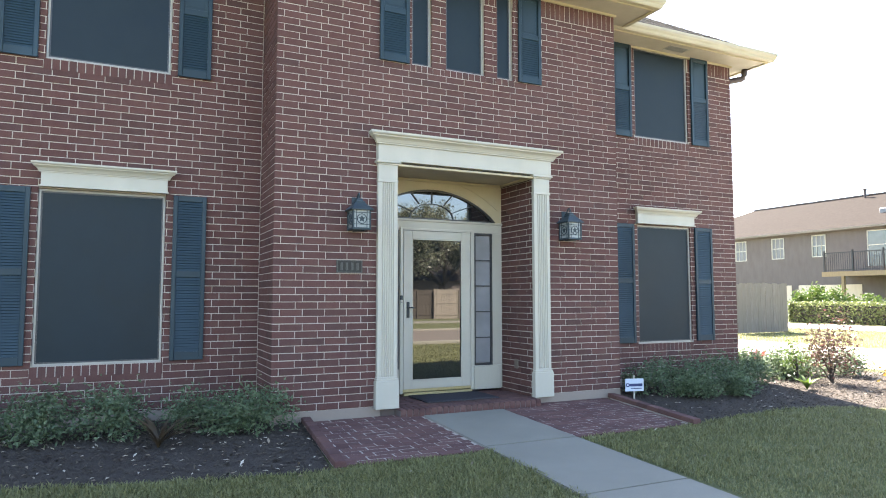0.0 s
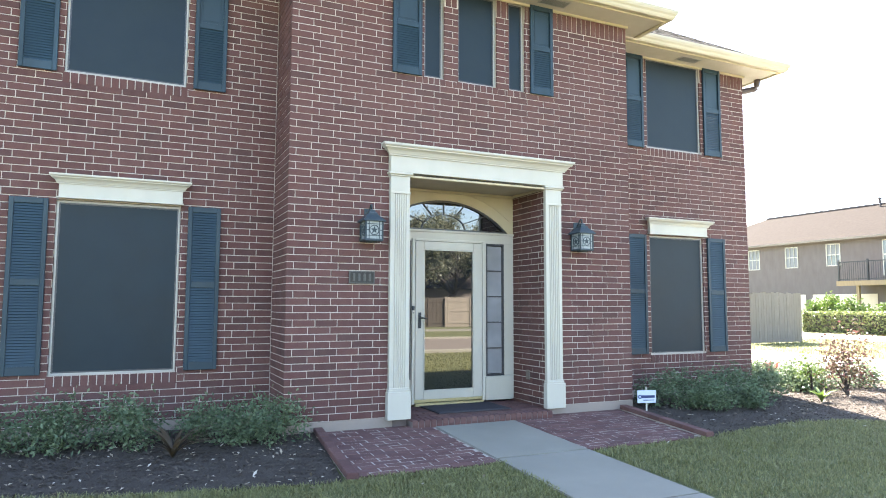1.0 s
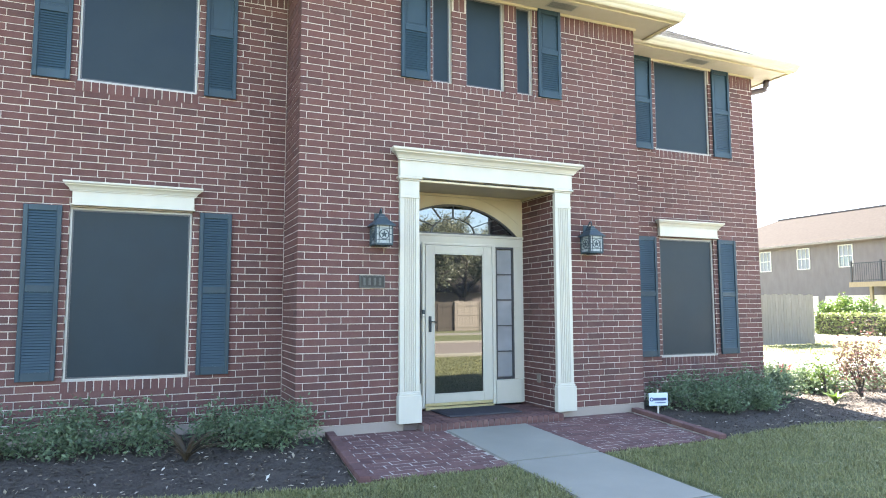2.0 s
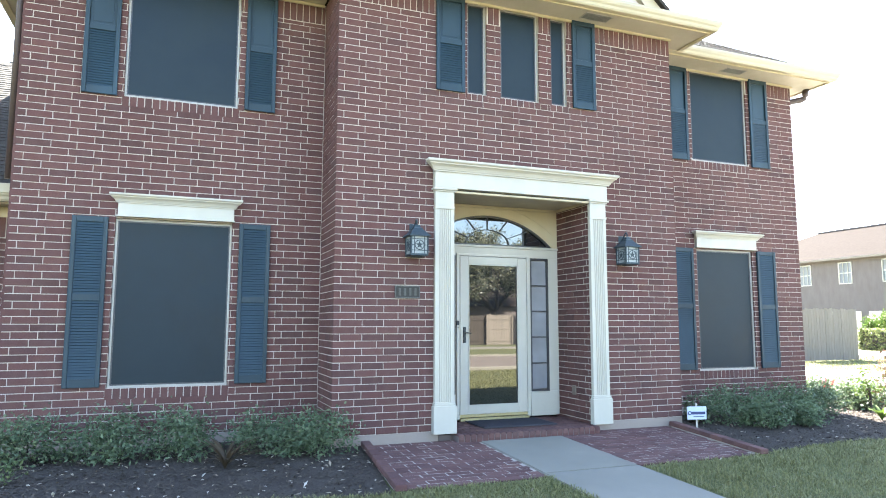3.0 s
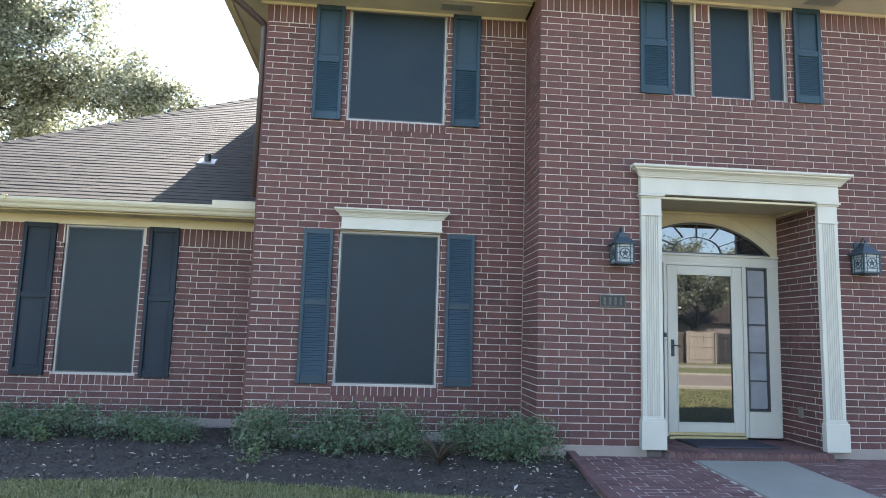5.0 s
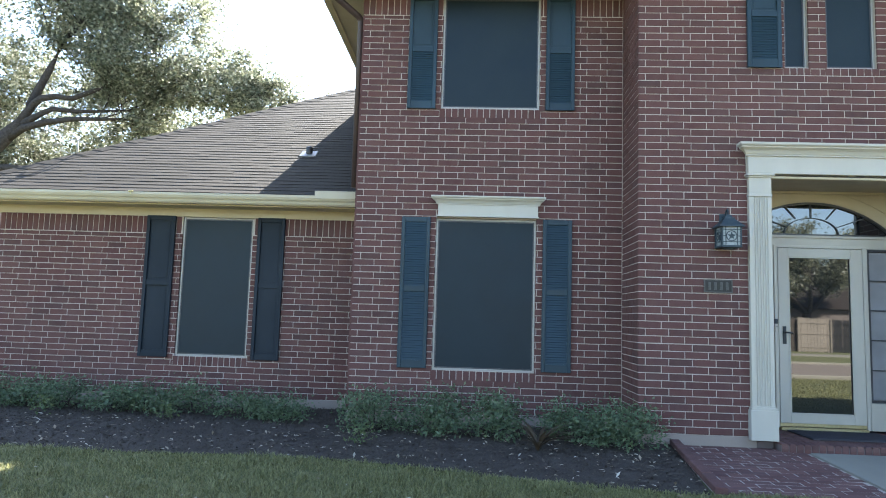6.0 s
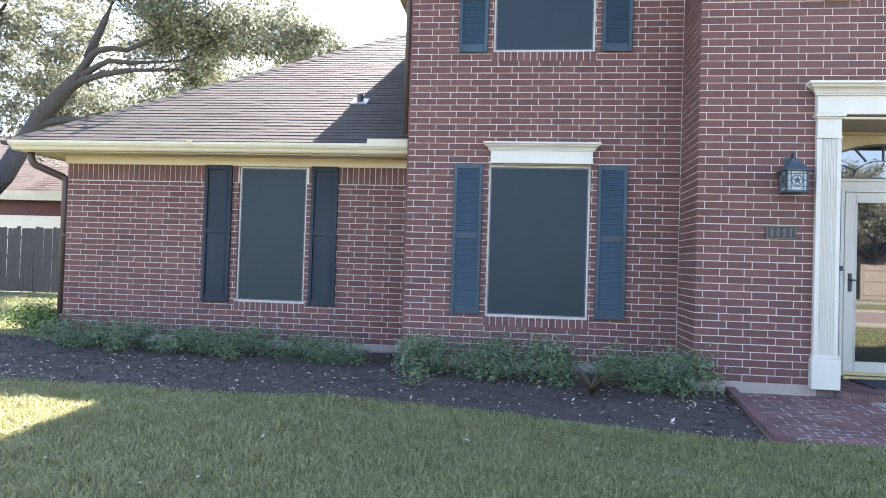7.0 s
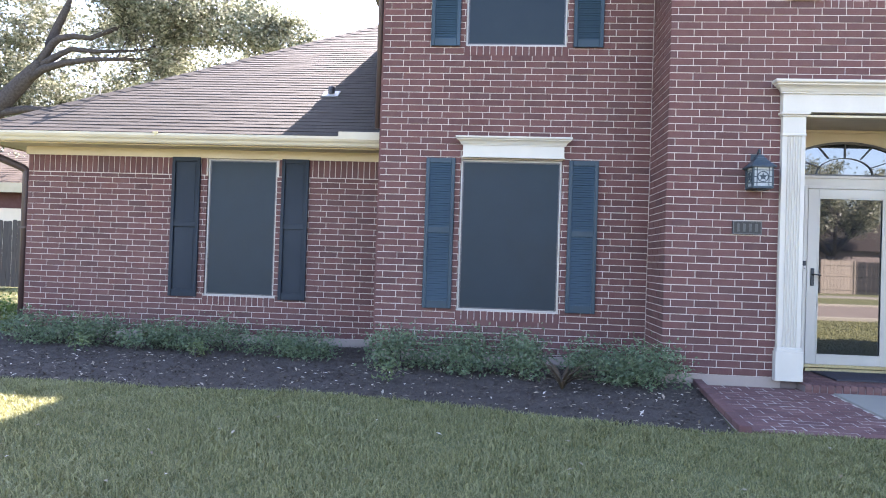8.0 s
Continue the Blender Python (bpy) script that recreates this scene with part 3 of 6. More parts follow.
# hip caps
capm = bmesh.new()
for i in range(40):
    s0, s1 = i * 0.165, i * 0.165 + 0.19
    if s1 > S:
        break
    for side in (0, 1):
        w = 0.17
        p0, p1 = Vector((HX + s0, WE + s0, WZ + s0 * PITCH + 0.034)), Vector((HX + s1, WE + s1, WZ + s1 * PITCH + 0.026))
        off = Vector((w, 0, -0.018)) if side == 0 else Vector((0, w, -0.018))
        vs = [capm.verts.new(p) for p in (p0, p1, p1 + off, p0 + off)]
        capm.faces.new(vs)
        lo = [capm.verts.new(p - Vector((0, 0, 0.019))) for p in (p0, p0 + off)]
        capm.faces.new((vs[0], vs[3], lo[1], lo[0]))
part("hip_cap", capm, M_SHINGLE, wing_roof, "row of lapped hip cap shingles")

# main roof
EZ = TOP + 0.115
OV = 0.46
mx0, mx1, my0, my1 = XL - OV - 0.06, XR + OV, YL - OV, 10.3
H = (my1 - my0) / 2
rz = EZ + H * PITCH
ym = (my0 + my1) / 2
main_front = [(mx0, my0, EZ), (mx1, my0, EZ), (mx1 - H, ym, rz), (mx0 + H, ym, rz)]
main_right = [(mx1, my0, EZ), (mx1, my1, EZ), (mx1 - H, ym, rz)]
main_rear = [(mx1, my1, EZ), (mx0, my1, EZ), (mx0 + H, ym, rz), (mx1 - H, ym, rz)]
main_left = [(mx0, my1, EZ), (mx0, my0, EZ), (mx0 + H, ym, rz)]
main_roof = shingled("main_roof", "hipped grey-brown shingle roof over the two-storey house", [main_front, main_right, main_rear, main_left])
shingle_rows(main_roof, main_front, seed=4, limit=14)
bx0, bx1, by0 = 0.05 - OV, BAY + OV - 0.05, 0.05 - OV
bd = 2.2
bay_quads = [[(bx0, by0, EZ), (bx1, by0, EZ), (bx1 - bd, by0 + bd, EZ + bd * PITCH), (bx0 + bd, by0 + bd, EZ + bd * PITCH)],
             [(bx1, by0, EZ), (bx1, my0 + 0.9, EZ), (bx1 - bd, my0 + 0.9 + bd, EZ + bd * PITCH), (bx1 - bd, by0 + bd, EZ + bd * PITCH)],
             [(bx0, my0 + 0.9, EZ), (bx0, by0, EZ), (bx0 + bd, by0 + bd, EZ + bd * PITCH), (bx0 + bd, my0 + 0.9 + bd, EZ + bd * PITCH)]]
bay_roof = shingled("bay_roof", "shingled hip over the entrance bay", bay_quads)
shingle_rows(bay_roof, bay_quads[0], seed=6, limit=12)

# decorative gable on the bay
gable = thing("gable", "painted gable with pale rake boards above the bay eave", "gable", "", "structure")
gx, gy, gz, gw = 2.28, 0.15, 5.55, 2.12
bm = bmesh.new()
prism(bm, [(gx - gw, gz - 0.1), (gx + gw, gz - 0.1), (gx, gz + gw * 0.92)], gy, gy + 0.1, "y")
part("gable_face", bm, M_GABLE, gable)
for s in (-1, 1):
    bm = bmesh.new()
    d = Vector((-s * gw, 0, gw * 0.92)).normalized()
    nrm = Vector((s * d.z, 0, abs(d.x)))
    p0 = Vector((gx + s * gw, 0, gz - 0.1))
    p1 = Vector((gx, 0, gz - 0.1 + gw * 0.92))
    q = [p0 - nrm * 0.02, p0 + nrm * 0.16, p1 + nrm * 0.16, p1 - nrm * 0.02]
    prism(bm, [(v.x, v.z) for v in q], gy - 0.07, gy, "y")
    part("rake_board", bm, M_CREAM, gable)
    bm = bmesh.new()
    q = [p0 + nrm * 0.16 - d * 0.1, p0 + nrm * 0.21 - d * 0.1, p1 + nrm * 0.21, p1 + nrm * 0.16]
    prism(bm, [(v.x, v.z) for v in q], gy - 0.14, gy + 3.2, "y")
    part("gable_roof", bm, M_SHINGLE, gable)


def gutter_profile():
    """Ogee gutter seen from its end: (out, up) with out away from the fascia."""
    pts = [(0.0, 0.0), (0.068, 0.0), (0.082, 0.02), (0.090, 0.045), (0.108, 0.066), (0.118, 0.095), (0.118, 0.125), (0.10, 0.125), (0.10, 0.11), (0.0, 0.11)]
    return pts


def eave_run(p0, p1, out, wall_gap, parent, frieze=0.0, m0=0.0, m1=0.0):
    """One straight eave from p0 to p1 along the fascia: soffit, fascia, gutter. m0, m1: mitre at the ends, metres of run per metre out."""
    p0, p1, out = Vector(p0), Vector(p1), Vector(out)
    run = (p1 - p0).normalized()
    up = Vector((0, 0, 1))

    def sweep(profile, name, material, label=""):
        bm = bmesh.new()
        a = [bm.verts.new(p0 + out * o + up * z - run * (m0 * o)) for o, z in profile]
        b = [bm.verts.new(p1 + out * o + up * z + run * (m1 * o)) for o, z in profile]
        bm.faces.new(a)
        bm.faces.new(b[::-1])
        n = len(profile)
        for i in range(n):
            bm.faces.new((a[i], b[i], b[(i + 1) % n], a[(i + 1) % n]))
        part(name, bm, material, parent, label)
    sweep([(-wall_gap - 0.05, 0.0), (0.0, 0.0), (0.0, 0.02), (-wall_gap - 0.05, 0.02)], "soffit", M_SOFFIT)
    sweep([(-0.02, -0.015), (0.0, -0.015), (0.0, 0.14), (-0.02, 0.14)], "fascia", M_CREAM)
    sweep([(o + 0.002, z) for o, z in gutter_profile()], "gutter", M_GUTTER, "cream ogee gutter")
    if frieze:
        sweep([(-wall_gap, -frieze), (-wall_gap + 0.022, -frieze), (-wall_gap + 0.022, 0.0), (-wall_gap, 0.0)], "frieze_board", M_CREAM)


GAP, GAP_B, GAP_L = 0.40, 0.37, 0.46
eaves = thing("eaves", "cream painted soffits, fascias and gutters of the house", "eaves", "", "structure")
eave_run((-GAP_B, -GAP_B, TOP), (BAY + GAP_B, -GAP_B, TOP), (0, -1, 0), GAP_B, eaves, 0.03, 1, 1)
eave_run((BAY + GAP_B, -GAP_B, TOP), (BAY + GAP_B, YL - GAP - 0.12, TOP), (1, 0, 0), GAP_B, eaves, 0.03, 1, 0)
eave_run((-GAP_B, YL - GAP - 0.12, TOP), (-GAP_B, -GAP_B, TOP), (-1, 0, 0), GAP_B, eaves, 0.03, 0, 1)
eave_run((BAY + 0.02, YL - GAP, TOP), (XR + GAP, YL - GAP, TOP), (0, -1, 0), GAP, eaves, 0.03, 0, 1)
eave_run((XR + GAP, YL - GAP, TOP), (XR + GAP, 10.2, TOP), (1, 0, 0), GAP, eaves, 0.03, 1, 0)
eave_run((XL - GAP_L, YL - GAP, TOP), (-0.02, YL - GAP, TOP), (0, -1, 0), GAP, eaves, 0.03, 1, 0)
eave_run((XL - GAP_L, 10.2, TOP), (XL - GAP_L, YL - GAP, TOP), (-1, 0, 0), GAP_L, eaves, 0.03, 0, 1)
wing_eaves = thing("wing_eaves", "cream frieze board, soffit and gutter of the wing", "eaves", "", "structure")
eave_run((XW - GAP, YW - GAP, 2.515), (XL, YW - GAP, 2.515), (0, -1, 0), GAP, wing_eaves, 0.11, 1, 0)
eave_run((XW - GAP, 9.9, 2.515), (XW - GAP, YW - GAP, 2.515), (-1, 0, 0), GAP, wing_eaves, 0.11, 0, 1)
part("splash_guard", boxes((-3.74, XL - 0.01, YW - GAP - 0.125, YW - GAP - 0.112, 2.60, 2.70), bevel=0.003), M_GUTTER, wing_eaves, "raised splash guard on the gutter")
part("gutter_bracket", boxes((-6.11, -6.09, YW - GAP - 0.13, YW - GAP - 0.11, 2.60, 2.65), (-6.13, -6.07, YW - GAP - 0.135, YW - GAP - 0.115, 2.635, 2.655), bevel=0.003), M_BRASS, wing_eaves, "small brass fitting")


def soffit_vent(x, y, z):
    v = thing("soffit_vent", "grey louvred vent set in the cream soffit", "vent", "soffit vents", "", (x, y, z))
    part("vent_frame", boxes((-0.20, 0.20, -0.09, -0.075, -0.006, 0.0), (-0.20, 0.20, 0.075, 0.09, -0.006, 0.0), (-0.20, -0.185, -0.075, 0.075, -0.006, 0.0), (0.185, 0.20, -0.075, 0.075, -0.006, 0.0)), M_ALUMINIUM, v)
    for i in range(7):
        part("vent_slat", boxes((-0.185, 0.185, -0.072 + i * 0.021, -0.060 + i * 0.021, -0.005, 0.0)), M_PEWTER, v)


soffit_vent(3.25, -0.2, TOP - 0.001)
soffit_vent(6.25, YL - 0.2, TOP - 0.001)
soffit_vent(-0.9, YL - 0.2, TOP - 0.001)


def downspout(label, points, straps=(), radius=0.05):
    d = thing("downspout", label, "downspout")
    bm = bmesh.new()
    pts = [Vector(p) for p in points]
    fine = []
    for i, p in enumerate(pts):
        if 0 < i < len(pts) - 1:
            a, b = (pts[i - 1] - p).normalized(), (pts[i + 1] - p).normalized()
            fine += [p + a * 0.05, p + a * 0.015 + b * 0.015, p + b * 0.05]
        else:
            fine.append(p)
    tube(bm, fine, radius, 10)
    part("pipe", bm, M_BRONZE, d, "", True)
    for p in straps:
        part("strap", boxes((p[0] - 0.055, p[0] + 0.055, p[1] - 0.055, p[1] + 0.055, p[2] - 0.012, p[2] + 0.012)), M_BRONZE, d)


downspout("bronze downspout curving under the wing eave to its corner", [(XW - 0.34, YW - 0.30, 2.52), (XW - 0.34, YW - 0.27, 2.36), (XW - 0.06, YW + 0.05, 2.20), (XW - 0.06, YW + 0.06, -0.02)], [(XW - 0.06, YW + 0.055, 1.4)])
downspout("bronze downspout at the two-storey corner above the wing roof", [(XL - 0.40, YL - 0.32, TOP + 0.03), (XL - 0.40, YL - 0.29, TOP - 0.06), (XL - 0.045, YL + 0.13, TOP - 0.24), (XL - 0.045, YL + 0.16, 2.72)], (), 0.042)
downspout("bronze downspout elbow at the far house corner", [(XR + 0.36, YL + 0.0, TOP + 0.02), (XR + 0.36, YL + 0.03, TOP - 0.15), (XR + 0.05, YL + 0.15, TOP - 0.22), (XR + 0.05, YL + 0.18, -0.03)])

# ---- windows and shutters ----
def window(number, x0, x1, y, z0, z1, label):
    """A screened window: aluminium frame, dark solar screen on its own spline, glass panes behind."""
    w = thing("window_%d" % number, label, "window", "", "structure", ((x0 + x1) / 2, y, z0))
    a, h, f = (x1 - x0) / 2, z1 - z0, 0.023
    part("window_frame", boxes((-a, -a + f, 0.0, 0.09, 0.0, h), (a - f, a, 0.0, 0.09, 0.0, h), (-a + f, a - f, 0.0, 0.09, h - f, h), (-a + f, a - f, 0.0, 0.09, 0.0, f), bevel=0.003), M_ALUMINIUM, w, "pale aluminium frame")
    part("screen_frame", boxes((-a + f, -a + f + 0.014, 0.006, 0.02, f, h - f), (a - f - 0.014, a - f, 0.006, 0.02, f, h - f), (-a + f + 0.014, a - f - 0.014, 0.006, 0.02, h - f - 0.014, h - f), (-a + f + 0.014, a - f - 0.014, 0.006, 0.02, f, f + 0.014)), M_MUNTIN, w)
    bm = boxes((-a + f + 0.010, a - f - 0.010, 0.012, 0.016, f + 0.010, h - f - 0.010))
    part("solar_screen", bm, M_SCREEN, w, "dark mesh solar screen")
    part("pane", boxes((-a + f, a - f, 0.06, 0.066, f, h - f)), M_PANE, w)
    return w


def shutter(x0, x1, y, z0, z1, label, louvred=(True, True), material=None):
    """An exterior shutter: stiles, rails and slats or flat panels."""
    material = material or M_SHUTTER
    s = thing("shutter", label, "shutter", "window shutters", "", ((x0 + x1) / 2, y, z0))
    a, h, st, t = (x1 - x0) / 2, z1 - z0, 0.045, 0.032
    for sx in (-1, 1):
        part("stile", boxes((min(sx * a, sx * (a - st)), max(sx * a, sx * (a - st)), -t, 0.0, 0.0, h), bevel=0.004), material, s)
    mid = h * 0.52
    rails = [(0.0, 0.09), (mid - 0.035, mid + 0.035), (h - 0.06, h)]
    for r0, r1 in rails:
        part("rail", boxes((-a + st, a - st, -t + 0.003, 0.0, r0, r1), bevel=0.003), material, s)
    for k, (p0, p1) in enumerate(((rails[0][1], rails[1][0]), (rails[1][1], rails[2][0]))):
        bm = bmesh.new()
        if louvred[k]:
            n = int((p1 - p0) / 0.0275)
            step = (p1 - p0) / n
            for i in range(n):
                zc = p0 + (i + 0.5) * step
                prism(bm, [(-0.024, zc - 0.013), (-0.020, zc - 0.017), (-0.010, zc + 0.010), (-0.015, zc + 0.014)], -a + st, a - st, "x")
            box(bm, -a + st, a - st, -0.003, 0.0, p0, p1)
            part("louvres", bm, material, s)
        else:
            box(bm, -a + st, a - st, -0.006, 0.0, p0, p1)
            box(bm, -a + st + 0.03, a - st - 0.03, -0.010, -0.006, p0 + 0.03, p1 - 0.03)
            part("panel", bevelled(bm, 0.0015), material, s)
    return s


INSET = 0.028
window(1, L_WIN[0][0], L_WIN[0][1], YL + INSET, L_WIN[0][2], L_WIN[0][3], "tall window with a dark solar screen and pale frame")
window(2, L_WIN[1][0], L_WIN[1][1], YL + INSET, L_WIN[1][2], L_WIN[1][3], "upper window with a dark solar screen and pale frame")
window(3, R_WIN[0][0], R_WIN[0][1], YL + INSET, R_WIN[0][2], R_WIN[0][3], "tall window with a dark solar screen at the house end")
window(4, R_WIN[1][0], R_WIN[1][1], YL + INSET, R_WIN[1][2], R_WIN[1][3], "upper window with a dark solar screen at the house end")
window(5, W_WIN[0][0], W_WIN[0][1], YW + INSET, W_WIN[0][2], W_WIN[0][3], "tall window with a dark solar screen in the wing")
for i, o in enumerate(BAY_WIN):
    window(6 + i, o[0], o[1], INSET + 0.02, o[2], o[3], ("narrow" if i != 1 else "wide") + " upper window with a dark solar screen in the bay")
LV = "slate blue louvred shutter beside a ground floor window"
UP = "slate blue shutter with a flat upper panel beside an upper window"
for x0, x1 in ((-2.592, -2.25), (-0.925, -0.585)):
    shutter(x0, x1, YL - 0.004, 0.58, 2.35, LV)
    shutter(x0 + 0.005, x1 + 0.01, YL - 0.004, 3.675, 5.10, UP, (True, False))
for x0, x1 in ((5.12, 5.49), (6.72, 7.09)):
    shutter(x0, x1, YL - 0.004, 0.58, 2.35, LV)
    shutter(x0, x1, YL - 0.004, 3.675, 5.10, UP, (True, False))
for x0, x1 in ((1.153, 1.515), (3.0, 3.338)):
    shutter(x0, x1, -0.004, 3.945, 5.10, UP, (True, False))
for x0, x1 in ((-6.105, -5.715), (-4.60, -4.235)):
    shutter(x0, x1, YW - 0.004, 0.545, 2.412, "dark navy panelled shutter beside the wing window", (False, False), M_SHUTTER_DARK)


def crown(depth, height):
    """Half outline of a crown moulding: (out, up), from the wall at the foot to the wall at the top."""
    pts = [(0.0, 0.0), (0.22, 0.0), (0.22, 0.10), (0.30, 0.14), (0.36, 0.26), (0.46, 0.40), (0.62, 0.52), (0.78, 0.60), (0.80, 0.70), (0.94, 0.76), (1.0, 0.84), (1.0, 1.0), (0.0, 1.0)]
    return [(o * depth, z * height) for o, z in pts]


def crown_box(bm, x0, x1, z, depth, height, y=0.0):
    """A crown that returns to the wall at both ends with mitres; x0, x1 are the ends of the board under it."""
    rings = []
    for o, u in crown(depth, height)[1:-1]:
        rings.append([bm.verts.new(p) for p in ((x0 - o, y, z + u), (x0 - o, y - o, z + u), (x1 + o, y - o, z + u), (x1 + o, y, z + u))])
    for a, b in zip(rings, rings[1:]):
        for k in range(3):
            bm.faces.new((a[k], a[k + 1], b[k + 1], b[k]))
    bm.faces.new(rings[-1])
    bm.faces.new(rings[0][::-1])


def window_cap(x0, x1, y, label):
    c = thing("window_cornice", label, "cornice", "window cornices", "", ((x0 + x1) / 2, y, 2.36))
    a = (x1 - x0) / 2
    part("frieze_board", boxes((-a, a, -0.055, 0.0, 0.012, 0.15), bevel=0.003), M_WHITE, c)
    bm = bmesh.new()
    crown_box(bm, -a, a, 0.145, 0.085, 0.095, -0.05)
    box(bm, -a, a, -0.05, 0, 0.145, 0.235)
    part("crown", bm, M_WHITE, c)
    part("drip_edge", boxes((-a - 0.012, a + 0.012, -0.068, 0.0, 0.0, 0.014)), M_WHITE, c)


window_cap(-2.165, -0.99, YL, "white painted cornice over the tall window")
window_cap(5.54, 6.69, YL, "white painted cornice over the end window")

# ---- entrance ----
def pilaster(x0, x1, label):
    p = thing("pilaster", label, "pilaster", "entrance pilasters", "", ((x0 + x1) / 2, 0, 0.035))
    a, top = (x1 - x0) / 2, 2.74
    bm = bmesh.new()
    # fluted shaft between plain margins
    prof = [(-a, 0.002), (-a, -0.05)]
    n, m0 = 6, 0.038
    step = (2 * a - 2 * m0) / n
    for i in range(n):
        u = -a + m0 + i * step
        prof += [(u + 0.003, -0.05), (u + 0.008, -0.040), (u + step - 0.008, -0.040), (u + step - 0.003, -0.05)]
    prof += [(a, -0.05), (a, 0.002)]
    prism(bm, prof, 0.34, 2.52, "z")
    part("shaft", bm, M_WHITE, p, "fluted white shaft")
    part("plinth", boxes((-a - 0.022, a + 0.022, -0.075, 0.002, 0.0, 0.30), (-a - 0.012, a + 0.012, -0.065, 0.002, 0.30, 0.325), (-a - 0.004, a + 0.004, -0.056, 0.002, 0.325, 0.342), bevel=0.003), M_WHITE, p)
    part("necking", boxes((-a, a, -0.052, 0.002, 2.52, top - 0.04), (-a - 0.006, a + 0.006, -0.06, 0.002, 2.50, 2.525), bevel=0.002), M_WHITE, p)
    bm = bmesh.new()
    box(bm, -a - 0.014, a + 0.014, -0.068, 0.002, top - 0.042, top - 0.024)
    box(bm, -a - 0.03, a + 0.03, -0.085, 0.002, top - 0.024, top)
    part("capital", bevelled(bm, 0.004), M_WHITE, p)


pilaster(1.135, 1.365, "white fluted pilaster beside the entrance")
pilaster(3.19, 3.42, "white fluted pilaster beside the entrance")
ent = thing("entablature", "white entablature with a crown moulding over the entrance", "entablature", "", "", (2.2775, 0, 2.775))
a = 1.155
part("frieze_board", boxes((-a, a, -0.075, 0.0, 0.0, 0.20), bevel=0.004), M_WHITE, ent)
bm = bmesh.new()
crown_box(bm, -a, a, 0.185, 0.115, 0.125, -0.07)
box(bm, -a, a, -0.07, 0, 0.185, 0.30)
part("crown", bm, M_WHITE, ent)
part("soffit_trim", boxes((-0.95, 0.935, -0.045, 0.03, -0.044, -0.020), bevel=0.003), M_CREAM, ent, "cream strip under the frieze board")
# Dark-coloured strip paints the shadow line under the frieze board.
part("soffit_gap_shade", boxes((-0.95, 0.935, -0.005, 0.03, -0.020, 0.0)), M_MUNTIN, ent, "dark strip standing in for the shadow gap")

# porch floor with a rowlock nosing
structure("porch_floor", boxes((PORCH[0] + 0.006, PORCH[1] - 0.006, 0.02, 1.9, -0.3, 0.012)), M_JOINT_DARK, "mortar bed of the entrance step", "porch")
structure("ceiling", boxes((PORCH[0] + 0.004, PORCH[1] - 0.004, 0.035, YD, 2.770, 2.82)), M_SOFFIT, "cream ceiling of the entrance recess", "ceiling")
structure("porch_trim", boxes((PORCH[1] - 0.034, PORCH[1] - 0.006, 0.04, YD - 0.03, 2.735, 2.768), (PORCH[0] + 0.03, PORCH[1] - 0.006, YD - 0.03, YD - 0.003, 2.735, 2.768), bevel=0.004), M_CREAM, "cream trim round the recess ceiling", "trim")

# door wall with an arched transom
CX, ARCH_W, SPRING, RISE = 2.2, 0.94, 2.25, 0.395
RAD = (ARCH_W ** 2 + RISE ** 2) / (2 * RISE)


def arch_points(grow, n=28):
    r = RAD + grow
    zc = SPRING + RISE - RAD
    half = min(math.asin(min(1.0, (ARCH_W + grow) / r)), math.acos(max(-1, min(1, (SPRING - zc) / r))))
    return [(CX + r * math.sin(t), zc + r * math.cos(t)) for t in [half * (2 * i / n - 1) for i in range(n + 1)]]


def door_wall():
    bm = bmesh.new()
    arc = arch_points(0.0)
    y0, y1 = YD, YD + 0.12
    x0, x1, zt = PORCH[0], PORCH[1], 2.82
    for (xa, za), (xb, zb) in zip(arc, arc[1:]):
        prism(bm, [(xa, za), (xb, zb), (xb, zt), (xa, zt)], y0, y1, "y")
    if arc[0][0] - x0 > 0.001:
        box(bm, x0, arc[0][0], y0, y1, SPRING, zt)
    if x1 - arc[-1][0] > 0.001:
        box(bm, arc[-1][0], x1, y0, y1, SPRING, zt)
    bmesh.ops.remove_doubles(bm, verts=list(bm.verts), dist=1e-4)
    return structure("wall_door", bm, M_CREAM, "cream painted wall round the arched transom", "wall")


door_wall()
transom = thing("window_9", "arched transom window with dark radiating muntins", "window", "", "structure", (0, 0, 0))
bm = bmesh.new()
outer, inner = arch_points(0.0), arch_points(-0.022)
for (a0, b0), (a1, b1), (c0, d0), (c1, d1) in zip(outer, outer[1:], inner, inner[1:]):
    prism(bm, [(a0, b0), (a1, b1), (c1, d1), (c0, d0)], YD + 0.01, YD + 0.07, "y")
box(bm, CX - ARCH_W, CX + ARCH_W, YD + 0.01, YD + 0.07, SPRING, SPRING + 0.02)
part("window_frame", bm, M_MUNTIN, transom, "dark arched frame")
bm = bmesh.new()
prism(bm, inner, YD + 0.045, YD + 0.051, "y")
part("pane", bm, M_DOOR_GLASS, transom)
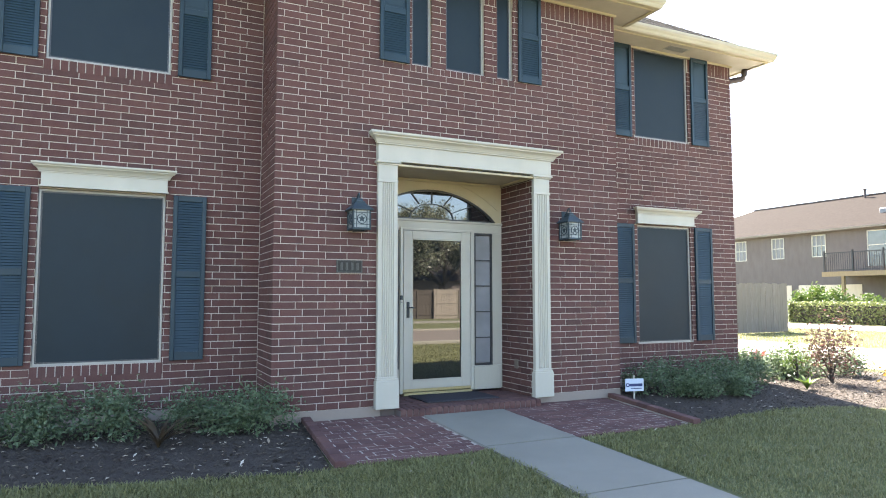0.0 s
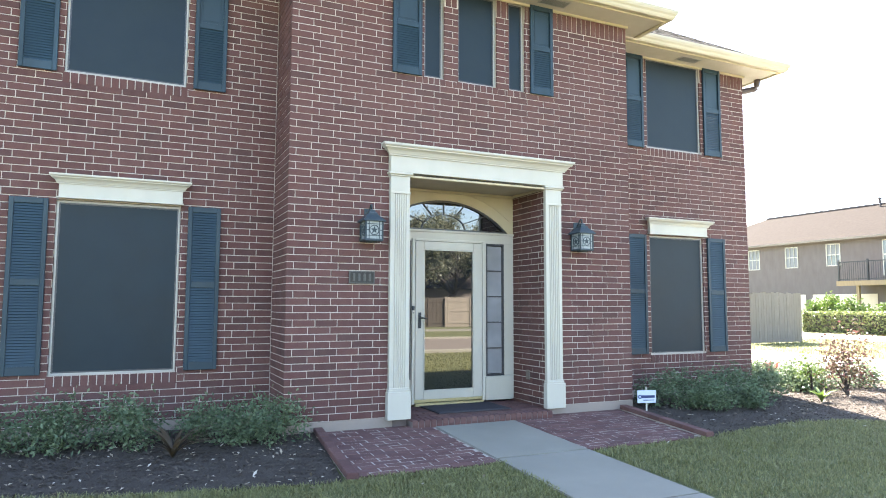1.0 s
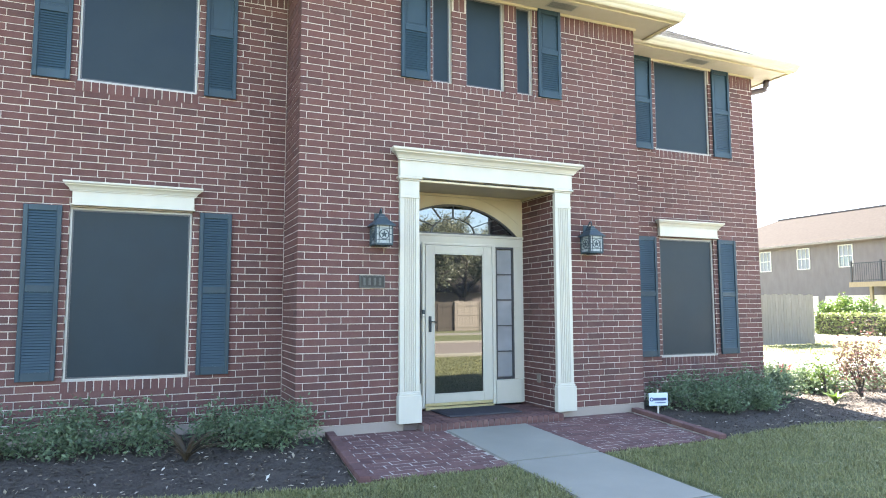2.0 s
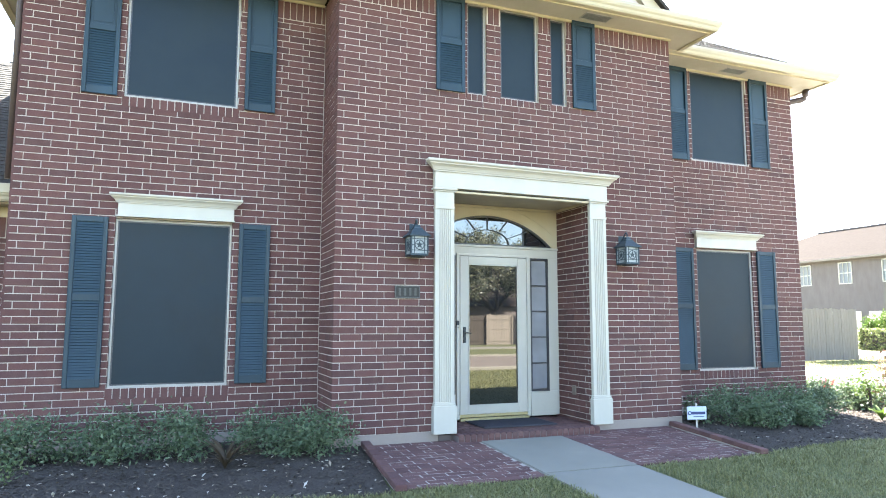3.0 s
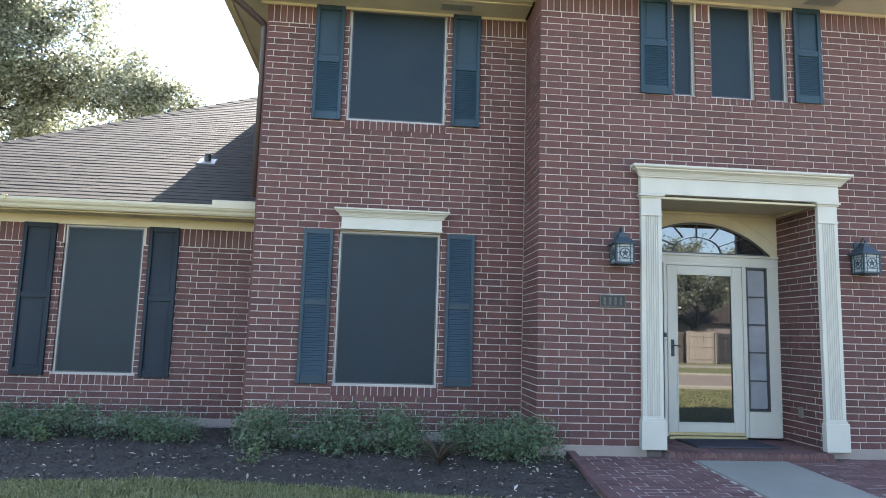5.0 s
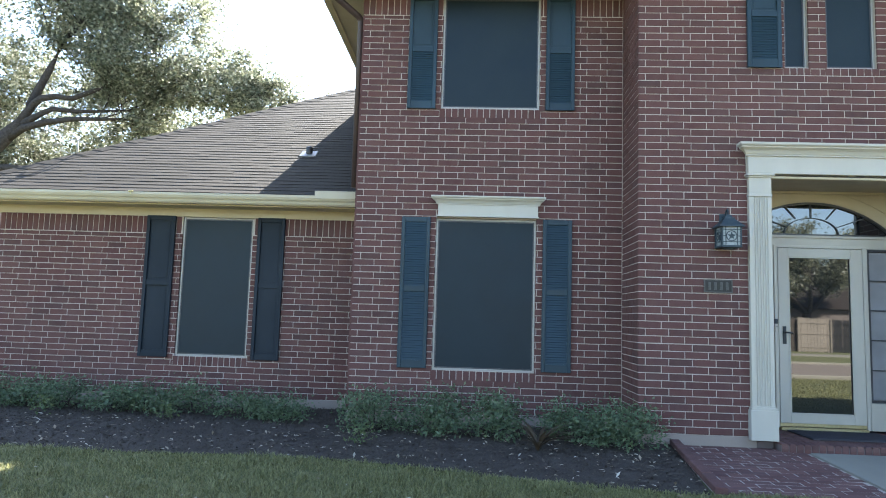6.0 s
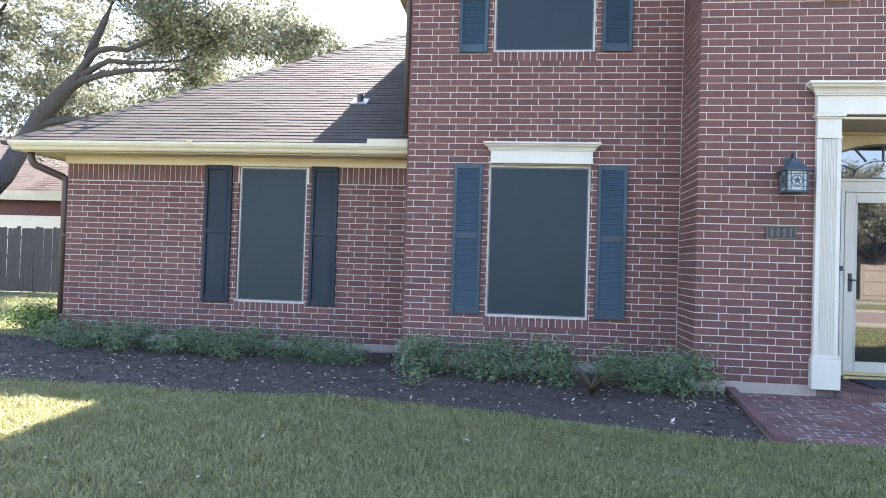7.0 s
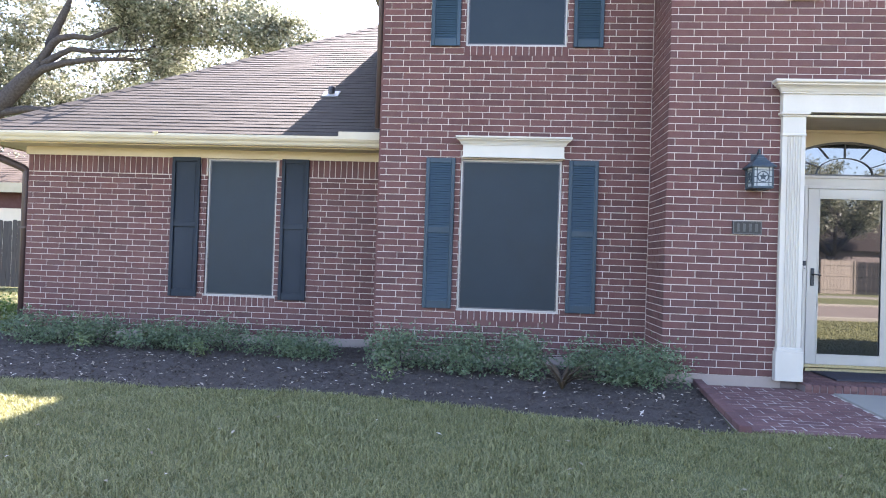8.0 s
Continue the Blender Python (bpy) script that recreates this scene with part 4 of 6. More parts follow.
for t in (-70, -41, 0, 41, 70):
    s, c = math.sin(radians(t)), math.cos(radians(t))
    zc = SPRING + RISE - (RAD - 0.02)
    # length from the hub to the arc
    ox, oz = 0.0, SPRING - zc
    bq = oz * c
    L = -bq + math.sqrt(max(0, bq * bq - (oz * oz - (RAD - 0.02) ** 2)))
    d0, d1 = 0.21 + 0.09 * abs(s), L
    q = [(CX + s * d0 - c * 0.0055, SPRING + c * d0 + s * 0.0055), (CX + s * d0 + c * 0.0055, SPRING + c * d0 - s * 0.0055), (CX + s * d1 + c * 0.0055, SPRING + c * d1 - s * 0.0055), (CX + s * d1 - c * 0.0055, SPRING + c * d1 + s * 0.0055)]
    bm = bmesh.new()
    prism(bm, q, YD + 0.028, YD + 0.044, "y")
    part("muntin", bm, M_MUNTIN, transom)
bm = bmesh.new()
for i in range(18):
    t0, t1 = radians(-90 + 10 * i), radians(-80 + 10 * i)
    q = [(CX + r * math.sin(t), SPRING + 0.02 + r * math.cos(t) * 0.62) for t, r in ((t0, 0.302), (t1, 0.302), (t1, 0.314), (t0, 0.314))]
    prism(bm, q, YD + 0.028, YD + 0.044, "y")
part("muntin_ring", bm, M_MUNTIN, transom)
bm = bmesh.new()
o2, i2 = arch_points(0.15), arch_points(0.13)
for (a0, b0), (a1, b1), (c0, d0), (c1, d1) in zip(o2, o2[1:], i2, i2[1:]):
    if b0 > SPRING and b1 > SPRING and max(a0, a1) < PORCH[1] and min(a0, a1) > PORCH[0]:
        prism(bm, [(a0, b0), (a1, b1), (c1, d1), (c0, d0)], YD - 0.008, YD + 0.01, "y")
structure("arch_trim", bm, M_CREAM, "thin cream bead following the arched transom", "trim")

DZ = 0.055
door_frame = thing("door_frame", "white painted frame of the front door and sidelight", "door frame", "", "structure")
part("jamb", boxes((PORCH[0], 1.775, YD - 0.005, YD + 0.12, DZ, 2.105), bevel=0.003), M_WHITE, door_frame)
part("brick_mould", boxes((1.735, 1.775, YD - 0.03, YD - 0.004, DZ, 2.13), (1.775, 2.735, YD - 0.03, YD - 0.004, 2.10, 2.13), (2.735, 2.775, YD - 0.03, YD - 0.004, DZ, 2.13), bevel=0.003), M_WHITE, door_frame)
# Thin dark box added to draw the dark gap line beside the door.
part("jamb_gap_strip", boxes((1.715, 1.726, YD - 0.012, YD - 0.004, 0.36, 2.10)), M_MUNTIN, door_frame, "dark strip standing in for the jamb gap")
part("head", boxes((PORCH[0], PORCH[1], YD - 0.008, YD + 0.12, 2.105, SPRING), (PORCH[0], PORCH[1], YD - 0.03, YD, SPRING - 0.03, SPRING - 0.002), bevel=0.003), M_WHITE, door_frame)
part("mullion", boxes((2.735, 2.80, YD - 0.004, YD + 0.12, DZ, 2.105)), M_WHITE, door_frame)
part("end_post", boxes((3.075, PORCH[1], YD - 0.005, YD + 0.12, DZ, 2.105), bevel=0.003), M_WHITE, door_frame)
part("panel", boxes((2.775, PORCH[1] - 0.04, YD - 0.045, YD + 0.05, DZ, 0.36), bevel=0.004), M_WHITE, door_frame, "plain white panel under the sidelight")
part("threshold", boxes((1.775, 2.735, YD - 0.06, YD + 0.12, 0.03, DZ + 0.012), bevel=0.004), M_BRASS, door_frame, "brass door threshold")
door = thing("door_1", "white full-view storm door with reflecting glass", "door", "", "structure", (2.255, YD - 0.01, DZ + 0.02))
x0, x1, zt = -0.475, 0.475, 2.02
gx0, gx1, g0, g1 = -0.36, 0.345, 0.14, 1.92
part("stile", boxes((x0, gx0, -0.02, 0.02, 0.035, zt), bevel=0.004), M_WHITE, door)
part("stile", boxes((gx1, x1, -0.02, 0.02, 0.035, zt), bevel=0.004), M_WHITE, door)
part("rail", boxes((gx0, gx1, -0.02, 0.02, g1, zt), bevel=0.004), M_WHITE, door)
part("rail", boxes((gx0, gx1, -0.02, 0.02, 0.035, g0), bevel=0.004), M_WHITE, door)
part("bead", boxes((gx0, gx0 + 0.012, -0.024, -0.012, g0, g1), (gx1 - 0.012, gx1, -0.024, -0.012, g0, g1), (gx0, gx1, -0.024, -0.012, g1 - 0.012, g1), (gx0, gx1, -0.024, -0.012, g0, g0 + 0.012)), M_WHITE, door)
part("sweep", boxes((x0, x1, -0.012, 0.012, 0.0, 0.036)), M_BRASS, door, "brass coloured door sweep")
part("pane", boxes((gx0, gx1, -0.003, 0.003, g0, g1)), M_DOOR_GLASS, door, "dark reflecting glass")
bm = boxes((-0.435, -0.395, -0.030, -0.018, 0.92, 1.12), bevel=0.004)
handle = part("handle_plate", bm, M_BLACK, door, "black handle plate")
bm = bmesh.new()
tube(bm, [(-0.415, -0.03, 1.05), (-0.415, -0.065, 1.05), (-0.39, -0.07, 1.05), (-0.35, -0.068, 1.045), (-0.34, -0.06, 1.04)], 0.008, 8)
part("lever", bm, M_BLACK, handle, "", True)
side = thing("window_10", "narrow sidelight with dark muntins and pale curtain", "window", "", "structure", (2.9375, YD, 0.36))
part("window_frame", boxes((-0.1375, -0.115, -0.002, 0.06, 0, 1.745), (0.115, 0.1375, -0.002, 0.06, 0, 1.745), (-0.115, 0.115, -0.002, 0.06, 1.72, 1.745), (-0.115, 0.115, -0.002, 0.06, 0, 0.025)), M_MUNTIN, side)
for i in range(5):
    za, zb = 0.025 + i * 0.339, 0.025 + (i + 1) * 0.339
    part("pane", boxes((-0.115, 0.115, 0.03, 0.036, za + 0.006, zb - 0.006)), M_SIDE_GLASS, side)
    if i:
        part("muntin", boxes((-0.115, 0.115, 0.01, 0.045, za - 0.008, za + 0.008)), M_MUNTIN, side)
bell = thing("doorbell", "white and black doorbell on the door jamb", "doorbell", "", "", (1.745, YD - 0.03, 1.16))
part("housing", boxes((-0.018, 0.018, -0.022, 0.0, 0.0, 0.06), bevel=0.004), M_WHITE, bell)
part("lens_cover", boxes((-0.018, 0.018, -0.022, 0.0, 0.06, 0.115), bevel=0.004), M_BLACK, bell, "glossy black camera half")
bm = bmesh.new()
tube(bm, [(0, -0.022, 0.028), (0, -0.026, 0.028)], 0.010, 12)
part("button", bm, M_PEWTER, bell)
mat = thing("doormat", "dark grey coir doormat on the step", "doormat", "", "", (2.3, 0.42, 0.032))
part("coir_pad", boxes((-0.46, 0.46, -0.27, 0.27, 0.002, 0.016), bevel=0.004), M_MAT, mat)
part("border", boxes((-0.48, 0.48, -0.29, -0.27, 0, 0.012), (-0.48, 0.48, 0.27, 0.29, 0, 0.012), (-0.48, -0.46, -0.27, 0.27, 0, 0.012), (0.46, 0.48, -0.27, 0.27, 0, 0.012)), M_MAT, mat)


def lantern(x, z):
    """Square wall lantern with a hipped hood, a hanging hook and a star in a ring on each pane."""
    l = thing("wall_lantern", "dark metal wall lantern with stars on its glass", "lantern", "entrance lanterns", "", (x, 0, z))
    a, y0, h = 0.094, -0.118, 0.20
    bm = bmesh.new()
    tube(bm, [(0, -0.004, 0.30), (0, -0.05, 0.345), (0, -0.085, 0.39), (0, -0.11, 0.395), (0, -0.12, 0.37), (0, -0.118, 0.335)], 0.009, 8)
    part("hook", bm, M_LANTERN, l, "", True)
    part("back_plate", boxes((-0.05, 0.05, -0.012, 0.0, 0.16, 0.36), bevel=0.005), M_LANTERN, l)
    part("arm", boxes((-0.012, 0.012, y0 + 0.1, -0.01, 0.255, 0.28)), M_LANTERN, l)
    bm = bmesh.new()
    rings = []
    for r, zz in ((a + 0.030, h), (a + 0.030, h + 0.012), (a - 0.005, h + 0.045), (a - 0.04, h + 0.082), (0.05, h + 0.102), (0.034, h + 0.106), (0.03, h + 0.13), (0.012, h + 0.14)):
        rings.append([bm.verts.new((sx * r, y0 + sy * r, zz)) for sx, sy in ((-1, -1), (1, -1), (1, 1), (-1, 1))])
    for p, q in zip(rings, rings[1:]):
        for k in range(4):
            bm.faces.new((p[k], p[(k + 1) % 4], q[(k + 1) % 4], q[k]))
    bm.faces.new(rings[0][::-1])
    bm.faces.new(rings[-1])
    part("hood", bm, M_LANTERN, l, "stepped dark metal hood")
    part("base", boxes((-a - 0.008, a + 0.008, y0 - a - 0.008, y0 + a + 0.008, -0.012, 0.012), (-0.05, 0.05, y0 - 0.05, y0 + 0.05, -0.024, -0.012), bevel=0.003), M_LANTERN, l)
    for sx in (-1, 1):
        for sy in (-1, 1):
            part("corner_post", boxes((sx * a - 0.008, sx * a + 0.008, y0 + sy * a - 0.008, y0 + sy * a + 0.008, 0.012, h)), M_LANTERN, l)
    for face in range(4):
        m = Matrix.Translation((0, y0, 0)) @ Matrix.Rotation(face * math.pi / 2, 4, "Z")
        bm = bmesh.new()
        box(bm, -a + 0.008, a - 0.008, -a + 0.002, -a + 0.005, 0.012, h)
        bm.transform(m)
        part("pane", bm, M_FROST, l, "seeded pale glass")
        bm = bmesh.new()
        cz, ro = 0.105, 0.056
        for i in range(24):
            t0, t1 = 2 * math.pi * i / 24, 2 * math.pi * (i + 1) / 24
            prism(bm, [(ro * math.sin(t0), cz + ro * math.cos(t0)), (ro * math.sin(t1), cz + ro * math.cos(t1)), ((ro - 0.009) * math.sin(t1), cz + (ro - 0.009) * math.cos(t1)), ((ro - 0.009) * math.sin(t0), cz + (ro - 0.009) * math.cos(t0))], -a - 0.004, -a + 0.001, "y")
        star = []
        for i in range(10):
            r = 0.043 if i % 2 == 0 else 0.018
            star.append((r * math.sin(math.pi * i / 5), cz + r * math.cos(math.pi * i / 5)))
        prism(bm, star, -a - 0.005, -a + 0.001, "y")
        for s in (-1, 1):
            box(bm, s * 0.058 - 0.004, s * 0.058 + 0.004, -a - 0.003, -a + 0.001, 0.012, h)
            box(bm, min(s * 0.058, s * a), max(s * 0.058, s * a), -a - 0.003, -a + 0.001, cz - 0.004, cz + 0.004)
        box(bm, -a, a, -a - 0.003, -a + 0.001, 0.042, 0.049)
        box(bm, -a, a, -a - 0.003, -a + 0.001, 0.168, 0.175)
        bm.transform(m)
        part("star_grille", bm, M_LANTERN, l, "star in a ring of dark metal")
    return l


lan = lantern(0.89, 1.985)
copy_thing(lan, pose(3.685, 0, 1.985))
plate = thing("number_plaque", "dark bronze wall plaque with a pale raised rim", "plaque", "", "", (0.82, -0.008, 1.585))
part("plaque_body", boxes((-0.145, 0.145, -0.012, 0.006, -0.068, 0.068), bevel=0.003), M_PLATE, plate)
part("rim", boxes((-0.145, 0.145, -0.018, -0.012, 0.058, 0.068), (-0.145, 0.145, -0.018, -0.012, -0.068, -0.058), (-0.145, -0.135, -0.018, -0.012, -0.058, 0.058), (0.135, 0.145, -0.018, -0.012, -0.058, 0.058)), M_DULL, plate, "pale worn metal rim")
for i in range(4):
    u = -0.09 + i * 0.06
    part("raised_bar", boxes((u - 0.013, u + 0.013, -0.018, -0.012, -0.042, 0.042), bevel=0.004), M_DULL, plate, "pale raised metal bar")
outlet = thing("outlet_cover", "small weathered outlet cover on the recess wall", "outlet", "", "", (PORCH[1] - 0.002, 0.42, 0.40))
part("cover", boxes((-0.02, 0.0, -0.04, 0.04, -0.06, 0.06), bevel=0.006), M_STREET, outlet)

# yard sign: plain shapes in its colours
sg = thing("yard_sign", "small pale blue and white yard sign on a white stake", "sign", "", "", (4.585, -0.22, ground_z(4.5, -0.22)))
part("stake", boxes((-0.010, 0.010, 0.006, 0.016, -0.02, 0.315)), M_WHITE, sg)
face = part("sign_face", boxes((-0.128, 0.128, -0.005, 0.006, 0.115, 0.275), bevel=0.003), M_SIGN, sg)
part("mark", boxes((-0.070, 0.108, -0.008, -0.005, 0.178, 0.212), bevel=0.003), M_NAVY, face, "navy printed bar")
part("small_mark", boxes((-0.050, 0.095, -0.008, -0.005, 0.146, 0.156)), M_NAVY, face, "thin navy printed bar")
bm = bmesh.new()
ring = [(math.cos(i * math.pi / 10), math.sin(i * math.pi / 10)) for i in range(21)]
for (c0, s0), (c1, s1) in zip(ring, ring[1:]):
    prism(bm, [(-0.095 + 0.026 * c0, 0.195 + 0.026 * s0), (-0.095 + 0.026 * c1, 0.195 + 0.026 * s1), (-0.095 + 0.014 * c1, 0.195 + 0.014 * s1), (-0.095 + 0.014 * c0, 0.195 + 0.014 * s0)], -0.008, -0.005, "y")
part("ring", bm, M_NAVY, face, "navy ring shape")
sg.rotation_euler = (0, 0, radians(-14))

# ---- beds and planting ----
def leaf_mass(name, label, category, at, size, count, leaf, material, seed, group="", stems=5, stem_mat=None, clumps=26, slim=0.5, droop=0.0):
    """A shrub: bent stems and a crown of leaf clumps with gaps."""
    rng = np.random.default_rng(seed)
    s = thing(name, label, category, group, "", at)
    r = random.Random(seed)
    sx, sy, sz = size
    cl = []
    for i in range(clumps):
        t = rng.uniform(0, 2 * math.pi)
        rad = math.sqrt(rng.uniform(0.02, 1.0))
        zz = rng.uniform(0.22, 1.0)
        k = math.sqrt(max(0.12, 1 - (zz * 0.82) ** 2)) * rng.uniform(0.8, 1.12)
        cl.append((sx * rad * k * math.cos(t), sy * rad * k * math.sin(t), sz * zz * rng.uniform(0.85, 1.1)))
    cl = np.array(cl)
    for i in range(stems):
        e = cl[i % len(cl)]
        bm = bmesh.new()
        tube(bm, [(r.uniform(-0.03, 0.03), r.uniform(-0.03, 0.03), -0.03), (e[0] * 0.4, e[1] * 0.4, e[2] * 0.5), tuple(e)], [0.012, 0.008, 0.003], 5)
        part("stem", bm, stem_mat or M_BARK, s)
    pick = rng.integers(0, len(cl), count)
    spread = 0.20 * (sx + sy + sz) / 3 + 0.015
    c = cl[pick] + rng.normal(size=(count, 3)) * [spread, spread, spread * 0.85]
    c[:, 2] = np.abs(c[:, 2] - 0.02) + 0.02
    v, f = leaf_cards(c, rng.uniform(0.6, 1.3, count) * leaf, rng, slim, droop)
    cloud("foliage", v.tolist(), f.tolist(), material, s)
    return s


def gpos(x, y, lift=0.012):
    return (x, y, ground_z(x, y) + lift)


rs = random.Random(11)
LOW = "low dark green shrub in the mulch bed by the brick wall"
for i in range(8):
    x = -7.6 + i * 0.54 + rs.uniform(-0.08, 0.08)
    y = 0.95 + rs.uniform(-0.12, 0.1) - 0.05 * i
    leaf_mass("shrub", LOW, "shrub", gpos(x, y), (0.36, 0.32, 0.27 + rs.uniform(-0.05, 0.05)), 1400, 0.042, M_SHRUB, 100 + i, "foundation shrubs")
for i, (x, y, h, w) in enumerate(((-2.75, 0.15, 0.33, 0.40), (-2.1, 0.12, 0.37, 0.40), (-1.45, 0.05, 0.35, 0.38), (-0.62, -0.02, 0.32, 0.38), (-0.2, -0.26, 0.35, 0.40))):
    leaf_mass("shrub", LOW, "shrub", gpos(x, y), (w, w * 0.85, h), 2000, 0.045, M_SHRUB, 140 + i, "foundation shrubs")
for i, (x, y, h, w) in enumerate(((5.15, 0.05, 0.33, 0.38), (5.75, 0.0, 0.37, 0.42), (6.4, 0.0, 0.36, 0.42), (7.0, 0.1, 0.37, 0.40), (5.45, -0.45, 0.26, 0.28), (6.15, -0.5, 0.24, 0.26))):
    leaf_mass("shrub", "low grey-green shrub below the end window", "shrub", gpos(x, y), (w, w * 0.85, h), 1700, 0.045, M_SHRUB, 160 + i, "foundation shrubs")
for i, (x, y, h, w) in enumerate(((8.1, 1.0, 0.36, 0.36), (8.55, 0.65, 0.40, 0.38), (9.05, 0.55, 0.36, 0.36), (9.5, 0.25, 0.34, 0.34), (8.2, 0.35, 0.30, 0.32))):
    leaf_mass("shrub", "sunlit low green shrub at the bed edge", "shrub", gpos(x, y), (w, w * 0.9, h), 1300, 0.055, M_SHRUB, 180 + i, "bed shrubs")
leaf_mass("crape_shrub", "tall sparse shrub with rosy leaves in the mulch", "shrub", gpos(8.5, -0.22), (0.32, 0.32, 1.0), 1500, 0.055, M_ROSY, 201, stems=9, clumps=34)
leaf_mass("crape_shrub", "young rosy shrub with thin stems in the mulch", "shrub", gpos(8.1, 0.05), (0.2, 0.2, 0.62), 350, 0.05, M_LIME, 202, stems=6, clumps=18)


def blade_plant(name, label, at, blades, length, width, material, seed, lean=0.6):
    """Arching strap leaves from one foot."""
    r = random.Random(seed)
    s = thing(name, label, "plant", "", "", at)
    for i in range(blades):
        t = r.uniform(0, 2 * math.pi)
        k = lean * r.uniform(0.5, 1.25)
        L = length * r.uniform(0.7, 1.15)
        bm = bmesh.new()
        d, side_v = Vector((math.cos(t), math.sin(t), 0)), Vector((-math.sin(t), math.cos(t), 0))
        prev = None
        for j in range(6):
            f = j / 5
            p = d * (L * k * f ** 1.4) + Vector((0, 0, L * (f - 0.45 * k * f * f)))
            w = width * math.sin(math.pi * min(0.98, 0.12 + f * 0.88)) * 0.5
            fold = Vector((0, 0, w * 0.35))
            row = [bm.verts.new(p + side_v * w + fold), bm.verts.new(p), bm.verts.new(p - side_v * w + fold)]
            if prev:
                bm.faces.new((prev[0], prev[1], row[1], row[0]))
                bm.faces.new((prev[1], prev[2], row[2], row[1]))
            prev = row
        part("leaf", bm, material, s, "", True)
    return s


blade_plant("cordyline", "red strap-leaved cordyline at the bed edge", gpos(9.3, 1.75), 30, 0.46, 0.085, M_RED, 1, 0.8)
blade_plant("cordyline", "red strap-leaved cordyline in the sunlit bed", gpos(10.1, -0.95), 14, 0.42, 0.07, M_RED, 2)
blade_plant("fern", "bright green fern clump in the mulch", gpos(7.5, -0.52), 18, 0.26, 0.045, M_LIME, 3, 0.8)
blade_plant("fern", "small green fern in the mulch", gpos(9.9, -0.35), 14, 0.26, 0.05, M_LIME, 4, 0.8)
blade_plant("cordyline", "dull red-brown spiky plant among the shrubs", gpos(-1.07, -0.55), 26, 0.40, 0.032, M_ROSY, 5, 1.0)
leaf_mass("croton", "small croton with yellow and orange leaves", "plant", gpos(8.75, -1.05), (0.17, 0.17, 0.24), 170, 0.085, M_CROTON, 210, stems=4, clumps=12)
leaf_mass("croton", "small yellow-leaved croton at the bed edge", "plant", gpos(9.9, -1.35), (0.16, 0.16, 0.20), 140, 0.08, M_CROTON, 211, stems=4, clumps=12)
leaf_mass("shrub", "sunlit yellow-green shrub beyond the wing corner", "shrub", gpos(-9.3, 2.4), (0.36, 0.36, 0.34), 700, 0.06, M_LIME, 212, stems=4)
leaf_mass("shrub", "small green shrub beyond the wing corner", "shrub", gpos(-8.7, 2.0), (0.30, 0.30, 0.38), 900, 0.055, M_LIME, 213, stems=4)
for i, (x, y) in enumerate(((-6.55, 0.35), (-5.1, 0.3), (-2.75, -0.55))):
    leaf_mass("seedling", "small pale green seedling in the mulch", "plant", gpos(x, y), (0.13, 0.13, 0.18), 120, 0.045, M_SEEDLING, 220 + i, "seedlings", stems=3, clumps=9)


def inside(poly, x, y):
    hit = False
    for (x0, y0), (x1, y1) in zip(poly, poly[1:] + poly[:1]):
        if (y0 > y) != (y1 > y) and x < (x1 - x0) * (y - y0) / (y1 - y0) + x0:
            hit = not hit
    return hit


def scatter_flakes(name, label, n, region, test, size, material, seed, lift=0.02, flat=0.5, slim=0.22):
    rng = np.random.default_rng(seed)
    pts = []
    while len(pts) < n:
        x, y = rng.uniform(region[0], region[1]), rng.uniform(region[2], region[3])
        if test(x, y):
            pts.append((x, y, ground_z(x, y) + lift + rng.uniform(0, 0.012)))
    c = np.array(pts)
    d = rng.normal(size=(n, 3)) * [1, 1, flat * 0.5]
    d /= np.linalg.norm(d, axis=1)[:, None]
    s = np.cross(d, [0, 0, 1.0]) + rng.normal(size=(n, 3)) * 0.25 * flat
    s /= np.linalg.norm(s, axis=1)[:, None]
    L = (rng.uniform(0.5, 1.4, n) * size)[:, None]
    v = np.stack([c - d * L * 0.5, c + s * L * slim + [0, 0, 0.006], c + d * L * 0.5, c - s * L * slim + [0, 0, 0.004]], 1).reshape(-1, 3)
    i = np.arange(n)[:, None] * 4
    f = np.concatenate([i + [[0, 1, 2]], i + [[0, 2, 3]]], 1).reshape(-1, 3)
    return tagged(cloud(name, v.tolist(), f.tolist(), material), label, "litter", "", "stuff")


in_l = lambda x, y: inside(BED_L, x, y)
in_r = lambda x, y: inside(BED_R, x, y)
hard = lambda x, y: 0.12 < x < 4.3 and y > (-1.72 if x < 2.1 else -1.62) or 1.628 < x < 2.662
on_lawn = lambda x, y: not (in_l(x, y) or in_r(x, y) or hard(x, y) or y > 0 and XW - 0.3 < x < XR)
scatter_flakes("mulch_chips", "loose bark chips in the beds", 14000, (-9.5, 0.4, -1.8, 1.6), in_l, 0.040, M_CHIP, 31)
scatter_flakes("mulch_chips", "loose bark chips in the corner bed", 10000, (4.2, 10.6, -2.5, 2.8), in_r, 0.040, M_CHIP, 32)
scatter_flakes("fallen_leaves", "dry pale leaves lying on the mulch", 560, (-8.0, 0.3, -1.75, 0.3), in_l, 0.050, M_LITTER, 33, 0.03, 0.35, 0.2)
scatter_flakes("fallen_leaves", "dry pale leaves lying in the corner bed", 320, (4.4, 10.4, -2.3, 1.0), in_r, 0.055, M_LITTER, 34, 0.03, 0.35, 0.14)
scatter_flakes("fallen_leaves", "dry pale leaves scattered on the lawn", 150, (-7.0, 8.0, -5.5, -1.2), on_lawn, 0.042, M_LITTER, 35, 0.05)


